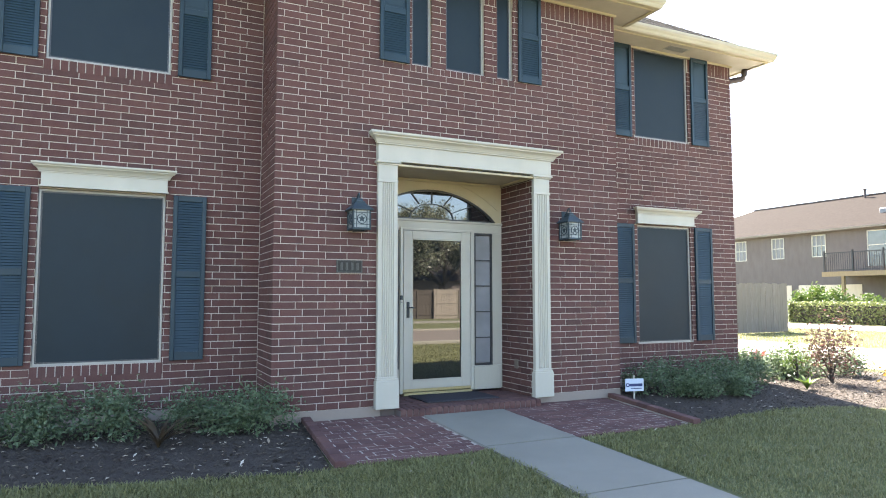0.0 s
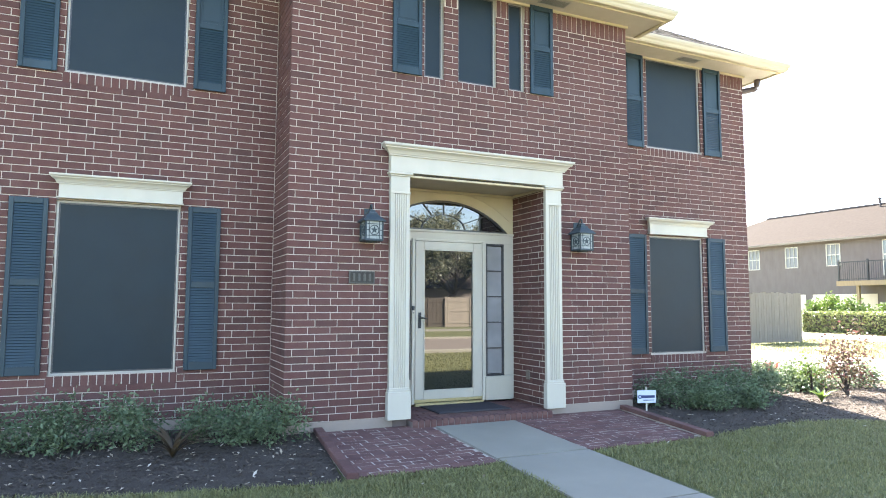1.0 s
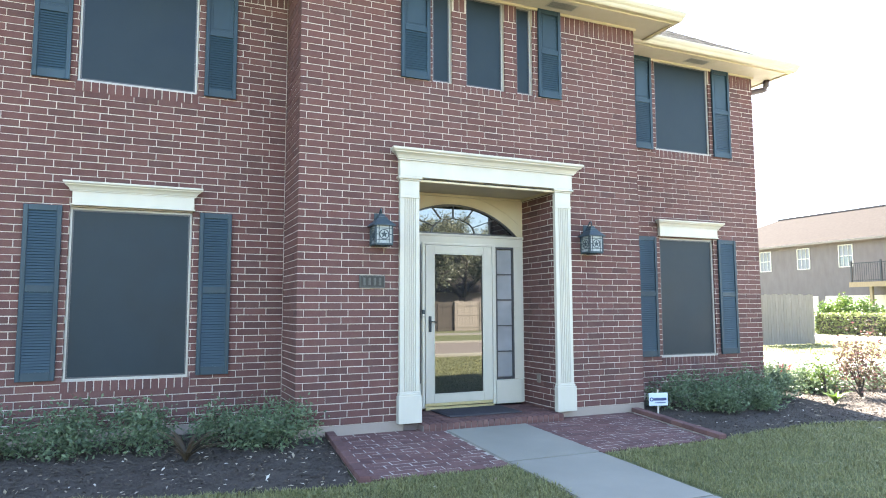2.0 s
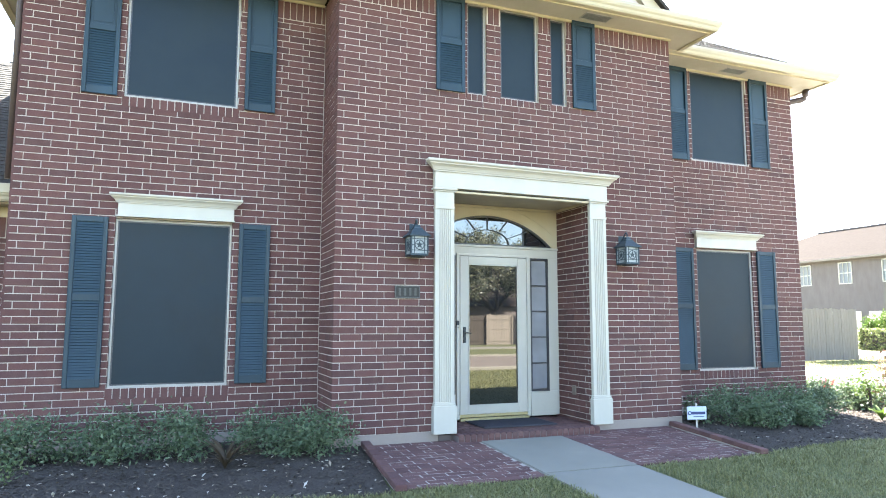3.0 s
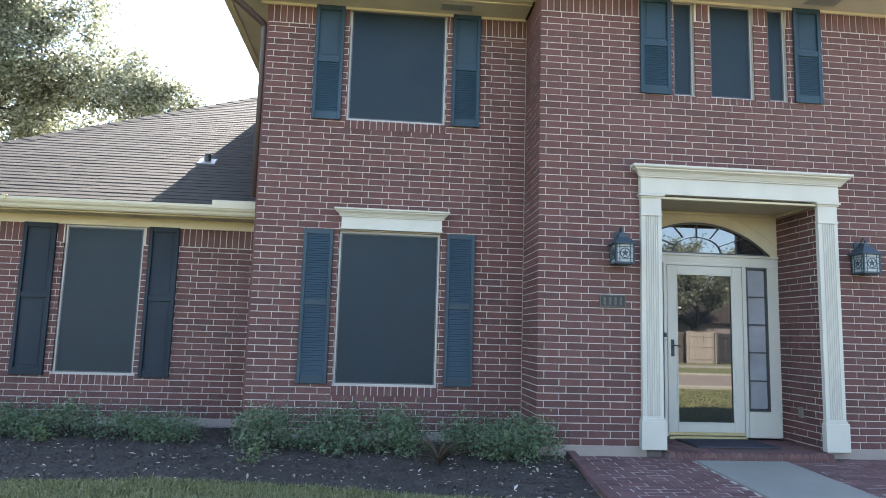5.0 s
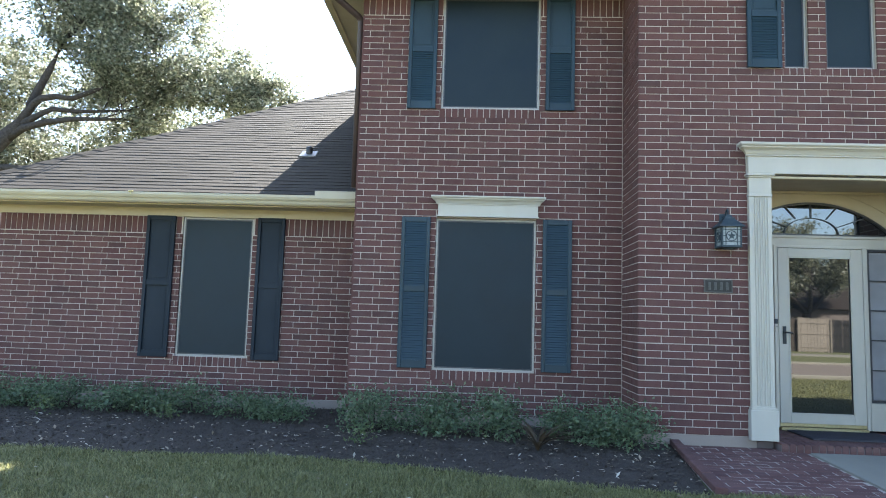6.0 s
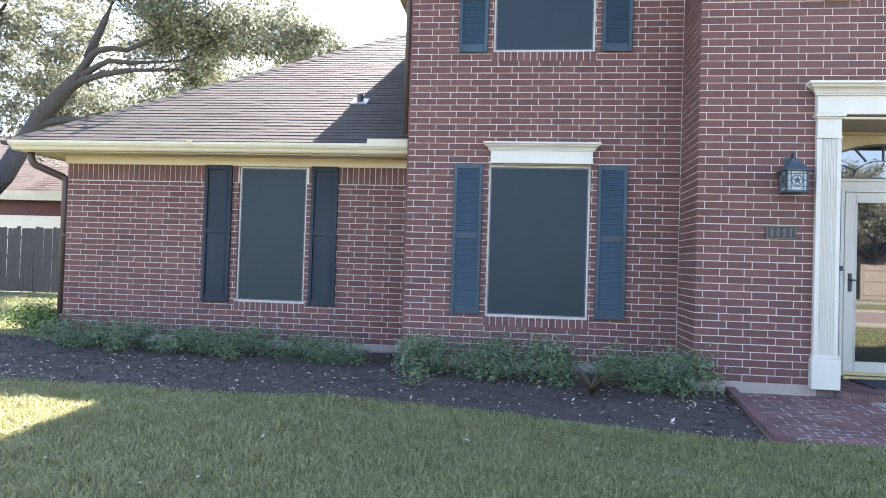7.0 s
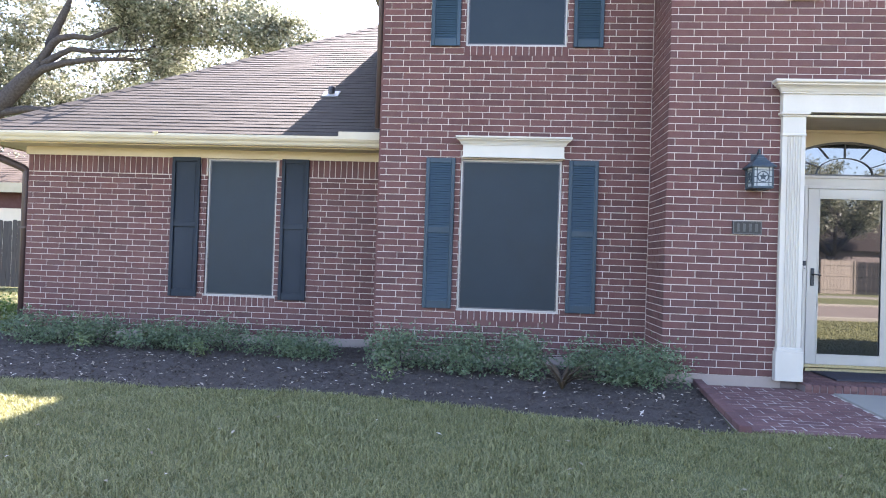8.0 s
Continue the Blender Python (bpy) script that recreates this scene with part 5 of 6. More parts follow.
def inside_all(poly, x, y):
    """inside() for whole arrays of points."""
    hit = np.zeros(len(x), bool)
    for (x0, y0), (x1, y1) in zip(poly, poly[1:] + poly[:1]):
        if y0 != y1:
            hit ^= ((y0 > y) != (y1 > y)) & (x < (x1 - x0) * (y - y0) / (y1 - y0) + x0)
    return hit


def lawn_mask(x, y):
    paved_part = (x > 0.12) & (x < 4.3) & (y > np.where(x < 2.1, -1.72, -1.62)) | (x > 1.628) & (x < 2.662)
    house = (y > 0) & (x > XW - 0.3) & (x < XR)
    return ~(inside_all(BED_L, x, y) | inside_all(BED_R, x, y) | paved_part | house)


def grass(name, label, region, n, height, seed, width=(0.0022, 0.0052)):
    """Bent two-piece blades, leaning every way, in uneven patches."""
    rng = np.random.default_rng(seed)
    x = rng.uniform(region[0], region[1], int(n * 1.6))
    y = rng.uniform(region[2], region[3], int(n * 1.6))
    keep = lawn_mask(x, y)
    x, y = x[keep][:n], y[keep][:n]
    m = len(x)
    z = GROUND - 0.034 * np.clip(-y, 0, 8)
    t = rng.uniform(0, 2 * np.pi, m)
    patch = 0.8 + 0.22 * np.sin(x * 3.1 + 1.7 * np.sin(y * 2.3)) * np.sin(y * 3.7 + 1.3 * np.sin(x * 1.9)) + 0.18 * np.sin(x * 9.7 + y * 4.1) * np.sin(y * 11.3 - x * 3.3)
    h = height * rng.uniform(0.4, 1.4, m) * patch
    lean = rng.uniform(0.15, 1.3, m)
    w = rng.uniform(width[0], width[1], m)
    p = np.stack([x, y, z], 1)
    way = np.stack([np.cos(t), np.sin(t), 0 * t], 1)
    side_v = np.stack([-np.sin(t), np.cos(t), 0 * t], 1) * w[:, None]
    up = np.array([0.0, 0.0, 1.0])
    mid = p + way * (h * lean * 0.35)[:, None] + up * (h * 0.62)[:, None]
    tip = p + way * (h * lean)[:, None] + up * (h * (1.0 - 0.25 * lean * rng.random(m)))[:, None]
    v = np.stack([p + side_v, p - side_v, mid - side_v * 0.85, mid + side_v * 0.85, tip], 1).reshape(-1, 3)
    i = np.arange(m)[:, None] * 5
    f = np.concatenate([i + [[0, 1, 2]], i + [[0, 2, 3]], i + [[3, 2, 4]]], 1).reshape(-1, 3)
    return tagged(cloud(name, v.tolist(), f.tolist(), M_GRASS), label, "grass", "", "stuff")


grass("grass", "short green lawn grass in front of the house", (-8.5, 2.2, -5.2, -0.9), 290000, 0.046, 41, (0.002, 0.0044))
grass("grass", "short green lawn grass beside the walk", (2.6, 11.0, -5.4, -1.2), 130000, 0.046, 42, (0.002, 0.0046))
grass("grass", "sunlit lawn grass along the driveway", (9.5, 25.0, -6.0, 12.0), 40000, 0.075, 43, (0.004, 0.009))
grass("grass", "patchy lawn grass between the wing and the fence", (-15.0, -8.3, -0.9, 10.4), 45000, 0.06, 45, (0.003, 0.007))
grass("grass", "sunlit lawn grass towards the street", (-9.0, 11.0, -12.2, -5.15), 42000, 0.06, 44, (0.004, 0.009))

# ---- trees ----
def limb(bm, start, way, length, radius, rng, depth, tips, bend=0.25, lift=0.12):
    pts, rad = [Vector(start)], [radius]
    d = Vector(way).normalized()
    n = 6
    for i in range(n):
        d = (d + Vector((rng.uniform(-bend, bend), rng.uniform(-bend, bend), rng.uniform(-bend * 0.5, bend * 0.6) + lift * 0.3))).normalized()
        pts.append(pts[-1] + d * length / n)
        rad.append(radius * (1 - 0.62 * (i + 1) / n))
    tube(bm, pts, rad, 8 if radius > 0.06 else 5)
    if depth == 0:
        tips.extend(pts[2:])
        return
    for k in range(3 if depth > 1 else 4):
        i = rng.randint(2, n)
        away = (d + Vector((rng.uniform(-1, 1), rng.uniform(-1, 1), rng.uniform(-0.35, 0.7)))).normalized()
        limb(bm, pts[i], away, length * rng.uniform(0.5, 0.75), rad[i] * 0.72, rng, depth - 1, tips, bend, lift)
    tips.extend(pts[4:])


def tree(label, at, trunk_h, lean, boughs, reach, radius, leaves, leaf, seed, material=None, depth=2, spread=0.55):
    rng = random.Random(seed)
    t = thing("tree", label, "tree", "", "", at)
    bm = bmesh.new()
    top = Vector((lean[0], lean[1], trunk_h))
    tube(bm, [(0, 0, -0.3), (lean[0] * 0.1, lean[1] * 0.1, trunk_h * 0.3), (lean[0] * 0.45, lean[1] * 0.45, trunk_h * 0.7), tuple(top)], [radius * 1.5, radius * 1.08, radius * 0.95, radius * 0.85], 12)
    tips = []
    for i in range(boughs):
        a = 2 * math.pi * (i + rng.uniform(-0.25, 0.25)) / boughs
        limb(bm, top - Vector((lean[0], lean[1], trunk_h)) * 0.06 * rng.random(), (math.cos(a), math.sin(a), rng.uniform(0.35, 0.9)), reach * rng.uniform(0.75, 1.1), radius * 0.6, rng, depth, tips)
    part("trunk", bm, M_BARK, t, "grey-brown forked trunk and limbs", True)
    nr = np.random.default_rng(seed)
    tp = np.array([tuple(p) for p in tips])
    c = tp[nr.integers(0, len(tp), leaves)] + nr.normal(size=(leaves, 3)) * spread * nr.uniform(0.3, 1.0, (leaves, 1))
    v, f = leaf_cards(c, nr.uniform(0.6, 1.3, leaves) * leaf, nr, 0.55)
    cloud("crown", v.tolist(), f.tolist(), material or M_OAK, t, "dense small glossy leaves with gaps of sky")
    return t


def live_oak(label, at, boughs, lobes, leaves, leaf, seed, depth=2, spread=0.5, twigs=5, reach=2.3):
    """A broad oak: boughs given by their bends (x, y, z, radius), with procedural twigs and leaf clumps."""
    rng = random.Random(seed)
    t = thing("tree", label, "tree", "", "", at)
    o = Vector(at)
    bm = bmesh.new()
    tips = []
    for line in boughs:
        pts = [Vector(p[:3]) - o for p in line]
        tube(bm, pts, [p[3] for p in line], 12)
        for k in range(1, len(pts)):
            for n in range(twigs):
                f = rng.random()
                p = pts[k - 1].lerp(pts[k], f)
                if p.z < 5.0 or (p.x + o.x < -13.4 and p.z < 9.0):
                    continue
                if line is boughs[0]:
                    continue
                way = Vector((rng.uniform(-1, 1), rng.uniform(-0.2, 1) if p.z < 8.0 else rng.uniform(-1, 1), rng.uniform(-0.25, 1)))
                limb(bm, p, way, reach * rng.uniform(0.6, 1.2), min(0.035, line[k][3] * 0.5), rng, depth - 1, tips, 0.3)
    part("trunk", bm, M_BARK, t, "grey-brown forked trunk and limbs", True)
    nr = np.random.default_rng(seed)
    tp = np.array([tuple(p) for p in tips])
    half = leaves // 3
    c = tp[nr.integers(0, len(tp), half)] + nr.normal(size=(half, 3)) * spread * nr.uniform(0.15, 1.0, (half, 1))
    # clumps that fill the crown's lobes; the lobes lie behind the bare bough where it shows
    clumps = []
    share = np.array([l[3] * l[4] * l[5] for l in lobes]) ** 0.6
    for l, n in zip(lobes, np.maximum(80, 1050 * share / share.sum()).astype(int)):
        while n > 0:
            u = nr.normal(size=3)
            u *= nr.uniform(0.15, 1.0) ** 0.5 / np.linalg.norm(u)
            p = np.array(l[:3]) + u * l[3:6]
            if p[2] < 8.4 and -17.6 < p[0] < -14.0 and p[1] < 12.5:
                n -= 0.4
                continue
            clumps.append(p - np.array(at))
            n -= 1
    clumps = np.array(clumps)
    rest = leaves - half
    size = nr.uniform(0.09, 0.34, len(clumps))
    k = nr.integers(0, len(clumps), rest)
    c2 = clumps[k] + nr.normal(size=(rest, 3)) * (size[k])[:, None] * [1.15, 1.0, 0.75]
    c = np.concatenate([c, c2])
    w = c + np.array(at)
    bare = (w[:, 0] > -18.2) & (w[:, 0] < -14.1) & (w[:, 1] < 12.4) & (w[:, 2] < 8.2)
    bare |= w[:, 2] < 4.3
    c = c[~bare]
    leaves = len(c)
    v, f = leaf_cards(c, nr.uniform(0.6, 1.3, leaves) * leaf, nr, 0.55)
    cloud("crown", v.tolist(), f.tolist(), M_OAK, t, "dense small glossy leaves with gaps of sky")
    return t


live_oak("old live oak with a leaning trunk behind the wing", (-19.6, 12.0, GROUND), [
    [(-19.6, 12.0, -0.4, 0.46), (-19.0, 12.0, 1.4, 0.36), (-18.0, 12.0, 3.4, 0.30), (-16.76, 12.0, 5.37, 0.26), (-16.16, 12.0, 5.98, 0.235), (-15.75, 12.0, 6.40, 0.20), (-15.62, 12.0, 6.53, 0.15)],
    [(-16.1, 12.0, 6.04, 0.20), (-15.56, 12.0, 6.58, 0.185), (-15.26, 12.0, 7.19, 0.14), (-15.02, 12.0, 7.79, 0.115), (-14.78, 12.0, 8.3, 0.10), (-14.5, 12.1, 9.2, 0.08), (-13.6, 12.4, 10.8, 0.05), (-12.2, 12.4, 12.0, 0.03)],
    [(-15.6, 12.0, 6.55, 0.14), (-15.38, 12.0, 6.92, 0.125), (-15.1, 11.95, 7.25, 0.11), (-14.88, 11.9, 7.36, 0.10), (-14.44, 11.9, 7.43, 0.09), (-13.99, 12.0, 7.40, 0.075), (-12.8, 12.6, 8.2, 0.05), (-11.0, 13.0, 9.2, 0.03)],
    [(-16.1, 12.0, 6.08, 0.13), (-15.5, 12.0, 6.58, 0.11), (-14.86, 11.9, 6.88, 0.085), (-14.51, 11.9, 7.04, 0.075), (-13.89, 12.1, 7.03, 0.06), (-12.6, 12.8, 7.3, 0.03)],
    [(-16.1, 12.0, 6.0, 0.13), (-15.4, 11.95, 6.45, 0.115), (-14.67, 11.9, 6.63, 0.09), (-13.88, 12.0, 6.77, 0.075), (-13.2, 12.4, 6.9, 0.05), (-12.0, 13.4, 7.2, 0.025)],
    [(-17.3, 12.0, 4.6, 0.16), (-16.75, 12.0, 5.11, 0.13), (-16.04, 12.1, 5.26, 0.11), (-15.41, 12.4, 5.31, 0.09), (-13.5, 13.0, 5.6, 0.05)],
    [(-18.4, 12.0, 2.8, 0.22), (-19.6, 12.4, 5.0, 0.16), (-19.2, 12.6, 8.0, 0.11), (-17.6, 12.4, 11.0, 0.06)]],
    [(-16.2, 13.0, 10.2, 4.6, 2.2, 3.0), (-12.1, 12.8, 9.6, 2.4, 2.2, 2.3), (-9.7, 12.9, 8.25, 1.7, 1.3, 1.1), (-8.5, 12.9, 7.75, 1.3, 0.9, 0.7), (-18.6, 13.2, 7.2, 2.6, 2.4, 2.8), (-19.8, 14.2, 7.0, 2.8, 1.4, 1.8), (-12.2, 13.7, 7.4, 3.3, 1.3, 1.6), (-16.0, 14.2, 6.2, 3.0, 1.4, 2.0), (-17.8, 13.8, 8.6, 2.6, 1.3, 1.8), (-13.6, 15.0, 5.5, 3.2, 1.2, 1.5), (-17.4, 15.0, 5.3, 2.4, 1.2, 1.5), (-15.4, 15.4, 5.7, 2.8, 1.2, 1.3), (-18.6, 15.2, 6.4, 2.2, 1.2, 1.6)], 172000, 0.118, 7, 2, 0.42, 6, 2.2)
tree("young oak with yellow-green leaves beyond the neighbour roof", (-25.0, 30.0, GROUND), 4.6, (0.3, 0), 7, 3.6, 0.2, 24000, 0.2, 9, M_LIME)
tree("tall oak behind the opposite fence", (17.5, -44.0, -0.35), 3.0, (0.2, 0.2), 8, 5.4, 0.36, 60000, 0.24, 13)
tree("oak behind the opposite fence", (24.5, -46.0, -0.35), 2.8, (0.2, 0.2), 7, 4.4, 0.34, 26000, 0.24, 14)
tree("tall oak behind the opposite fence", (8.0, -42.0, -0.35), 3.8, (0.2, 0.2), 7, 6.0, 0.34, 26000, 0.26, 15)

# ---- fences and neighbours ----
def fence(name, label, p0, p1, height, material, board=0.14, gap=0.006, seed=0, dog=True):
    """Vertical boards on rails and posts; every board is a part."""
    r = random.Random(seed)
    a, b = Vector(p0), Vector(p1)
    L = (b - a).length
    ang = math.atan2((b - a).y, (b - a).x)
    f = thing(name, label, "fence", "", "", tuple(a))
    f.rotation_euler = (0, 0, ang)
    made = []
    for k in range(3):
        h = height * (1 + 0.012 * (k - 1))
        bm = bmesh.new()
        w = board - gap
        q = [(-w / 2, 0.03), (w / 2, 0.03), (w / 2, h - 0.03), (w / 2 - 0.03, h), (-w / 2 + 0.03, h), (-w / 2, h - 0.03)] if dog else [(-w / 2, 0.03), (w / 2, 0.03), (w / 2, h), (-w / 2, h)]
        prism(bm, q, -0.009, 0.009, "y")
        made.append(as_mesh("board", bm, material))
    n = int(L / board)
    for i in range(n):
        o = new("board", made[r.randrange(3)])
        o.parent = f
        o.location = ((i + 0.5) * L / n, r.uniform(-0.004, 0.004), r.uniform(-0.012, 0.012))
        o.rotation_euler = (0, radians(r.uniform(-0.5, 0.5)), 0)
    for zz in (0.35, height * 0.55, height - 0.3):
        part("fence_rail", boxes((0, L, 0.012, 0.05, zz - 0.045, zz + 0.045)), material, f)
    for i in range(int(L / 2.4) + 2):
        u = min(L, i * 2.4)
        part("post", boxes((u - 0.045, u + 0.045, 0.05, 0.14, -0.3, height - 0.04)), material, f)
    return f


fence("fence", "weathered tan board fence beside the driveway", (18.4, 10.2, GROUND), (21.6, 10.4, GROUND), 1.84, M_FENCE, seed=1, dog=False)
fence("fence", "dark weathered board fence beyond the wing", (-20.5, 10.6, GROUND), (-10.2, 10.6, GROUND), 1.88, M_FENCE_DARK, gap=0.014, seed=2)
# Both street fence runs use dark wood colours in place of tree shade.
fence("fence", "grey board fence across the street, coloured as shaded", (-32.0, -37.0, -0.35), (19.7, -37.0, -0.35), 2.2, M_FENCE_DARK, 0.3, 0.02, seed=3)
fence("fence", "grey board fence across the street, coloured as shaded", (21.8, -37.0, -0.35), (52.0, -37.0, -0.35), 2.2, M_FENCE_SHADE, 0.3, 0.02, seed=4)
fence("gate", "pale board gate in the opposite fence", (19.7, -36.8, -0.35), (21.8, -36.8, -0.35), 2.25, M_FENCE, 0.2, 0.008, seed=5)


def hedge_row(label, x0, x1, y0, y1, h, n, seed):
    rng = np.random.default_rng(seed)
    s = thing("hedge", label, "hedge", "", "", ((x0 + x1) / 2, (y0 + y1) / 2, GROUND))
    a, b = (x1 - x0) / 2, (y1 - y0) / 2
    part("inner_growth", boxes((-a + 0.12, a - 0.12, -b + 0.12, b - 0.12, 0.05, h - 0.12)), M_BARK, s, "dense inner twigs")
    c = np.stack([rng.uniform(-a, a, n), rng.uniform(-b, b, n), rng.uniform(0.05, h, n)], 1)
    pick = rng.integers(0, 3, n)
    c[pick == 0, 0] = -a + rng.normal(0, 0.05, (pick == 0).sum())
    c[pick == 1, 2] = h + rng.normal(0, 0.03, (pick == 1).sum())
    c[pick == 2, 1] = np.sign(rng.uniform(-1, 1, (pick == 2).sum())) * b
    v, f = leaf_cards(c, rng.uniform(0.07, 0.16, n), rng, 0.6)
    cloud("foliage", v.tolist(), f.tolist(), M_HEDGE, s)


hedge_row("clipped yellow-green hedge beyond the far drive", 29.9, 31.0, 3.0, 16.6, 1.05, 16000, 51)
for i, (x, y, h) in enumerate(((32.3, 17.6, 1.45), (32.5, 16.7, 1.65), (32.2, 15.8, 1.6), (32.4, 15.0, 1.3), (32.5, 13.9, 1.35), (32.5, 10.4, 1.4))):
    leaf_mass("shrub", "bright yellow-green shrub behind the hedge", "shrub", (x, y, GROUND), (0.62, 0.62, h), 1500, 0.17, M_LIME, 230 + i, "shrubs behind the hedge")


def neighbour_right():
    """Two-storey taupe house with a hipped roof, upper windows and a balcony; its front faces -x."""
    X, y0, y1, top = 38.0, -6.0, 34.5, 5.40
    h = thing("house", "taupe two-storey house with pale brown hipped roof", "house", "", "", (X, y1, GROUND))
    h.location = (0, 0, 0)
    WINS = [(25.8, 26.75, 3.8, 5.2), (22.85, 23.8, 3.8, 5.2), (19.95, 20.9, 3.8, 5.2)]
    ys = sorted({y0, y1, *[w[0] for w in WINS], *[w[1] for w in WINS]})
    bm = bmesh.new()
    box(bm, X, X + 0.25, y0, y1, -0.3, 3.8)
    box(bm, X, X + 0.25, y0, y1, 5.2, top)
    for a, b in zip(ys, ys[1:]):
        if not any(w[0] <= (a + b) / 2 <= w[1] for w in WINS):
            box(bm, X, X + 0.25, a, b, 3.8, 5.2)
    bmesh.ops.remove_doubles(bm, verts=list(bm.verts), dist=1e-4)
    part("wall", bm, M_STUCCO, h)
    part("wall", boxes((X + 0.25, X + 11, y1 - 0.25, y1, -0.3, top)), M_STUCCO, h)
    part("wall", boxes((X + 0.25, X + 11, y0, y0 + 0.25, -0.3, top)), M_STUCCO, h)
    part("wall", boxes((X + 10.75, X + 11, y0 + 0.25, y1 - 0.25, -0.3, top)), M_STUCCO, h)
    bm = bmesh.new()
    e = 0.5
    q = [(X - e, y0 - e, top), (X - e, y1 + e, top), (X + 11 + e, y1 + e, top), (X + 11 + e, y0 - e, top)]
    r0, r1 = (X + 5.5, y0 + 5.0, top + 2.7), (X + 5.5, y1 - 5.0, top + 2.7)
    V = [bm.verts.new(p) for p in q + [r0, r1]]
    for f in ((0, 1, 5, 4), (2, 3, 4, 5), (1, 2, 5), (3, 0, 4), (3, 2, 1, 0)):
        bm.faces.new([V[i] for i in f])
    roof = part("roof", bm, M_FAR_ROOF, h, "pale brown shingle roof")
    part("ridge_cap", boxes((X + 5.35, X + 5.65, y0 + 5.0, y1 - 5.0, top + 2.66, top + 2.76)), M_BRONZE, roof)
    bm = bmesh.new()
    tube(bm, [(X + 5.0, 20.5, top + 2.3), (X + 5.0, 20.5, top + 2.95)], 0.07, 8)
    tube(bm, [(X + 5.0, 20.5, top + 2.95), (X + 5.0, 20.5, top + 3.08)], 0.12, 8)
    part("vent_pipe", bm, M_BRONZE, roof)
    part("fascia", boxes((X - e - 0.03, X - e, y0 - e, y1 + e, top - 0.06, top + 0.07)), M_FENCE, h)
    part("skylight", boxes((X + 1.6, X + 3.4, 15.2, 17.6, top + 0.75, top + 1.25), bevel=0.05), M_BLIND, roof, "pale domed skylight")
    for i, (a, b, c, d) in enumerate(WINS):
        w = part("window", boxes((X - 0.03, X + 0.03, a, a + 0.06, c, d), (X - 0.03, X + 0.03, b - 0.06, b, c, d), (X - 0.03, X + 0.03, a, b, d - 0.06, d), (X - 0.03, X + 0.03, a, b, c, c + 0.06), (X - 0.02, X + 0.02, a, b, (c + d) / 2 - 0.03, (c + d) / 2 + 0.03)), M_WHITE, h)
        part("pane", boxes((X + 0.03, X + 0.05, a, b, c, (c + d) / 2)), M_PANE if i == 2 else M_BLIND, w)
        part("blind", boxes((X + 0.03, X + 0.05, a, b, (c + d) / 2, d)), M_BLIND, w, "closed pale blind")
        for k in (1, 2):
            part("muntin", boxes((X - 0.01, X + 0.03, a + (b - a) * k / 3 - 0.012, a + (b - a) * k / 3 + 0.012, c, d)), M_WHITE, w)
    for a, b in ((15.6, 17.4), (13.4, 15.2)):
        w = part("window", boxes((X - 0.03, X + 0.0, a, a + 0.06, 3.1, 5.2), (X - 0.03, X, b - 0.06, b, 3.1, 5.2), (X - 0.03, X, a, b, 5.14, 5.2), (X - 0.03, X, a, b, 4.3, 4.36)), M_WHITE, h)
        part("pane", boxes((X - 0.012, X - 0.004, a, b, 3.1, 5.2)), M_PANE, w)
    for a, b in ((22.4, 26.5), (17.8, 21.9)):
        part("garage_door", boxes((X - 0.04, X - 0.004, a, b, -0.1, 2.05), bevel=0.01), M_GARAGE, h, "pale tan garage door")
    w = part("window", boxes((X - 0.03, X, 9.4, 9.46, 0.6, 2.2), (X - 0.03, X, 12.0, 12.06, 0.6, 2.2), (X - 0.03, X, 9.4, 12.0, 2.14, 2.2)), M_WHITE, h)
    part("pane", boxes((X - 0.012, X - 0.004, 9.4, 12.06, 0.6, 2.2)), M_PANE, w)
    bal = part("balcony", boxes((X - 2.2, X, 5.0, 18.7, 2.55, 2.72), (X - 2.25, X - 2.2, 4.95, 18.75, 2.48, 2.76)), M_DECK, h, "tan wooden balcony deck")
    for yy in (17.6, 13.8, 9.5):
        part("post", boxes((X - 2.1, X - 1.95, yy - 0.08, yy + 0.08, -0.2, 2.55)), M_DECK, bal)
    bm = boxes((X - 2.16, X - 2.12, 5.0, 18.7, 3.82, 3.88), (X - 2.16, X - 2.12, 5.0, 18.7, 2.84, 2.88))
    for i in range(108):
        box(bm, X - 2.15, X - 2.13, 5.05 + i * 0.127, 5.07 + i * 0.127, 2.72, 3.82)
    for i in range(9):
        box(bm, X - 2.18, X - 2.10, 5.0 + i * 1.70, 5.08 + i * 1.70, 2.72, 3.98)
    part("railing", bm, M_IRON, bal, "dark iron railing")
    return h


neighbour_right()


def small_house(name, label, x0, x1, y0, y1, top, rise, wall_mat, roof_mat, base):
    h = thing(name, label, "house", "", "", (0, 0, 0))
    part("wall", boxes((x0, x1, y0, y1, base, top)), wall_mat, h)
    e = 0.5
    bm = bmesh.new()
    m = (y1 - y0) / 2
    V = [bm.verts.new(p) for p in ((x0 - e, y0 - e, top), (x1 + e, y0 - e, top), (x1 + e, y1 + e, top), (x0 - e, y1 + e, top), (x0 + m, y0 + m, top + rise), (x1 - m, y0 + m, top + rise))]
    for f in ((0, 1, 5, 4), (2, 3, 4, 5), (1, 2, 5), (3, 0, 4), (3, 2, 1, 0)):
        bm.faces.new([V[i] for i in f])
    roof = part("roof", bm, roof_mat, h)
    part("fascia", boxes((x0 - e, x1 + e, y0 - e - 0.03, y0 - e, top - 0.28, top + 0.05)), M_CREAM, h)
    return h, roof


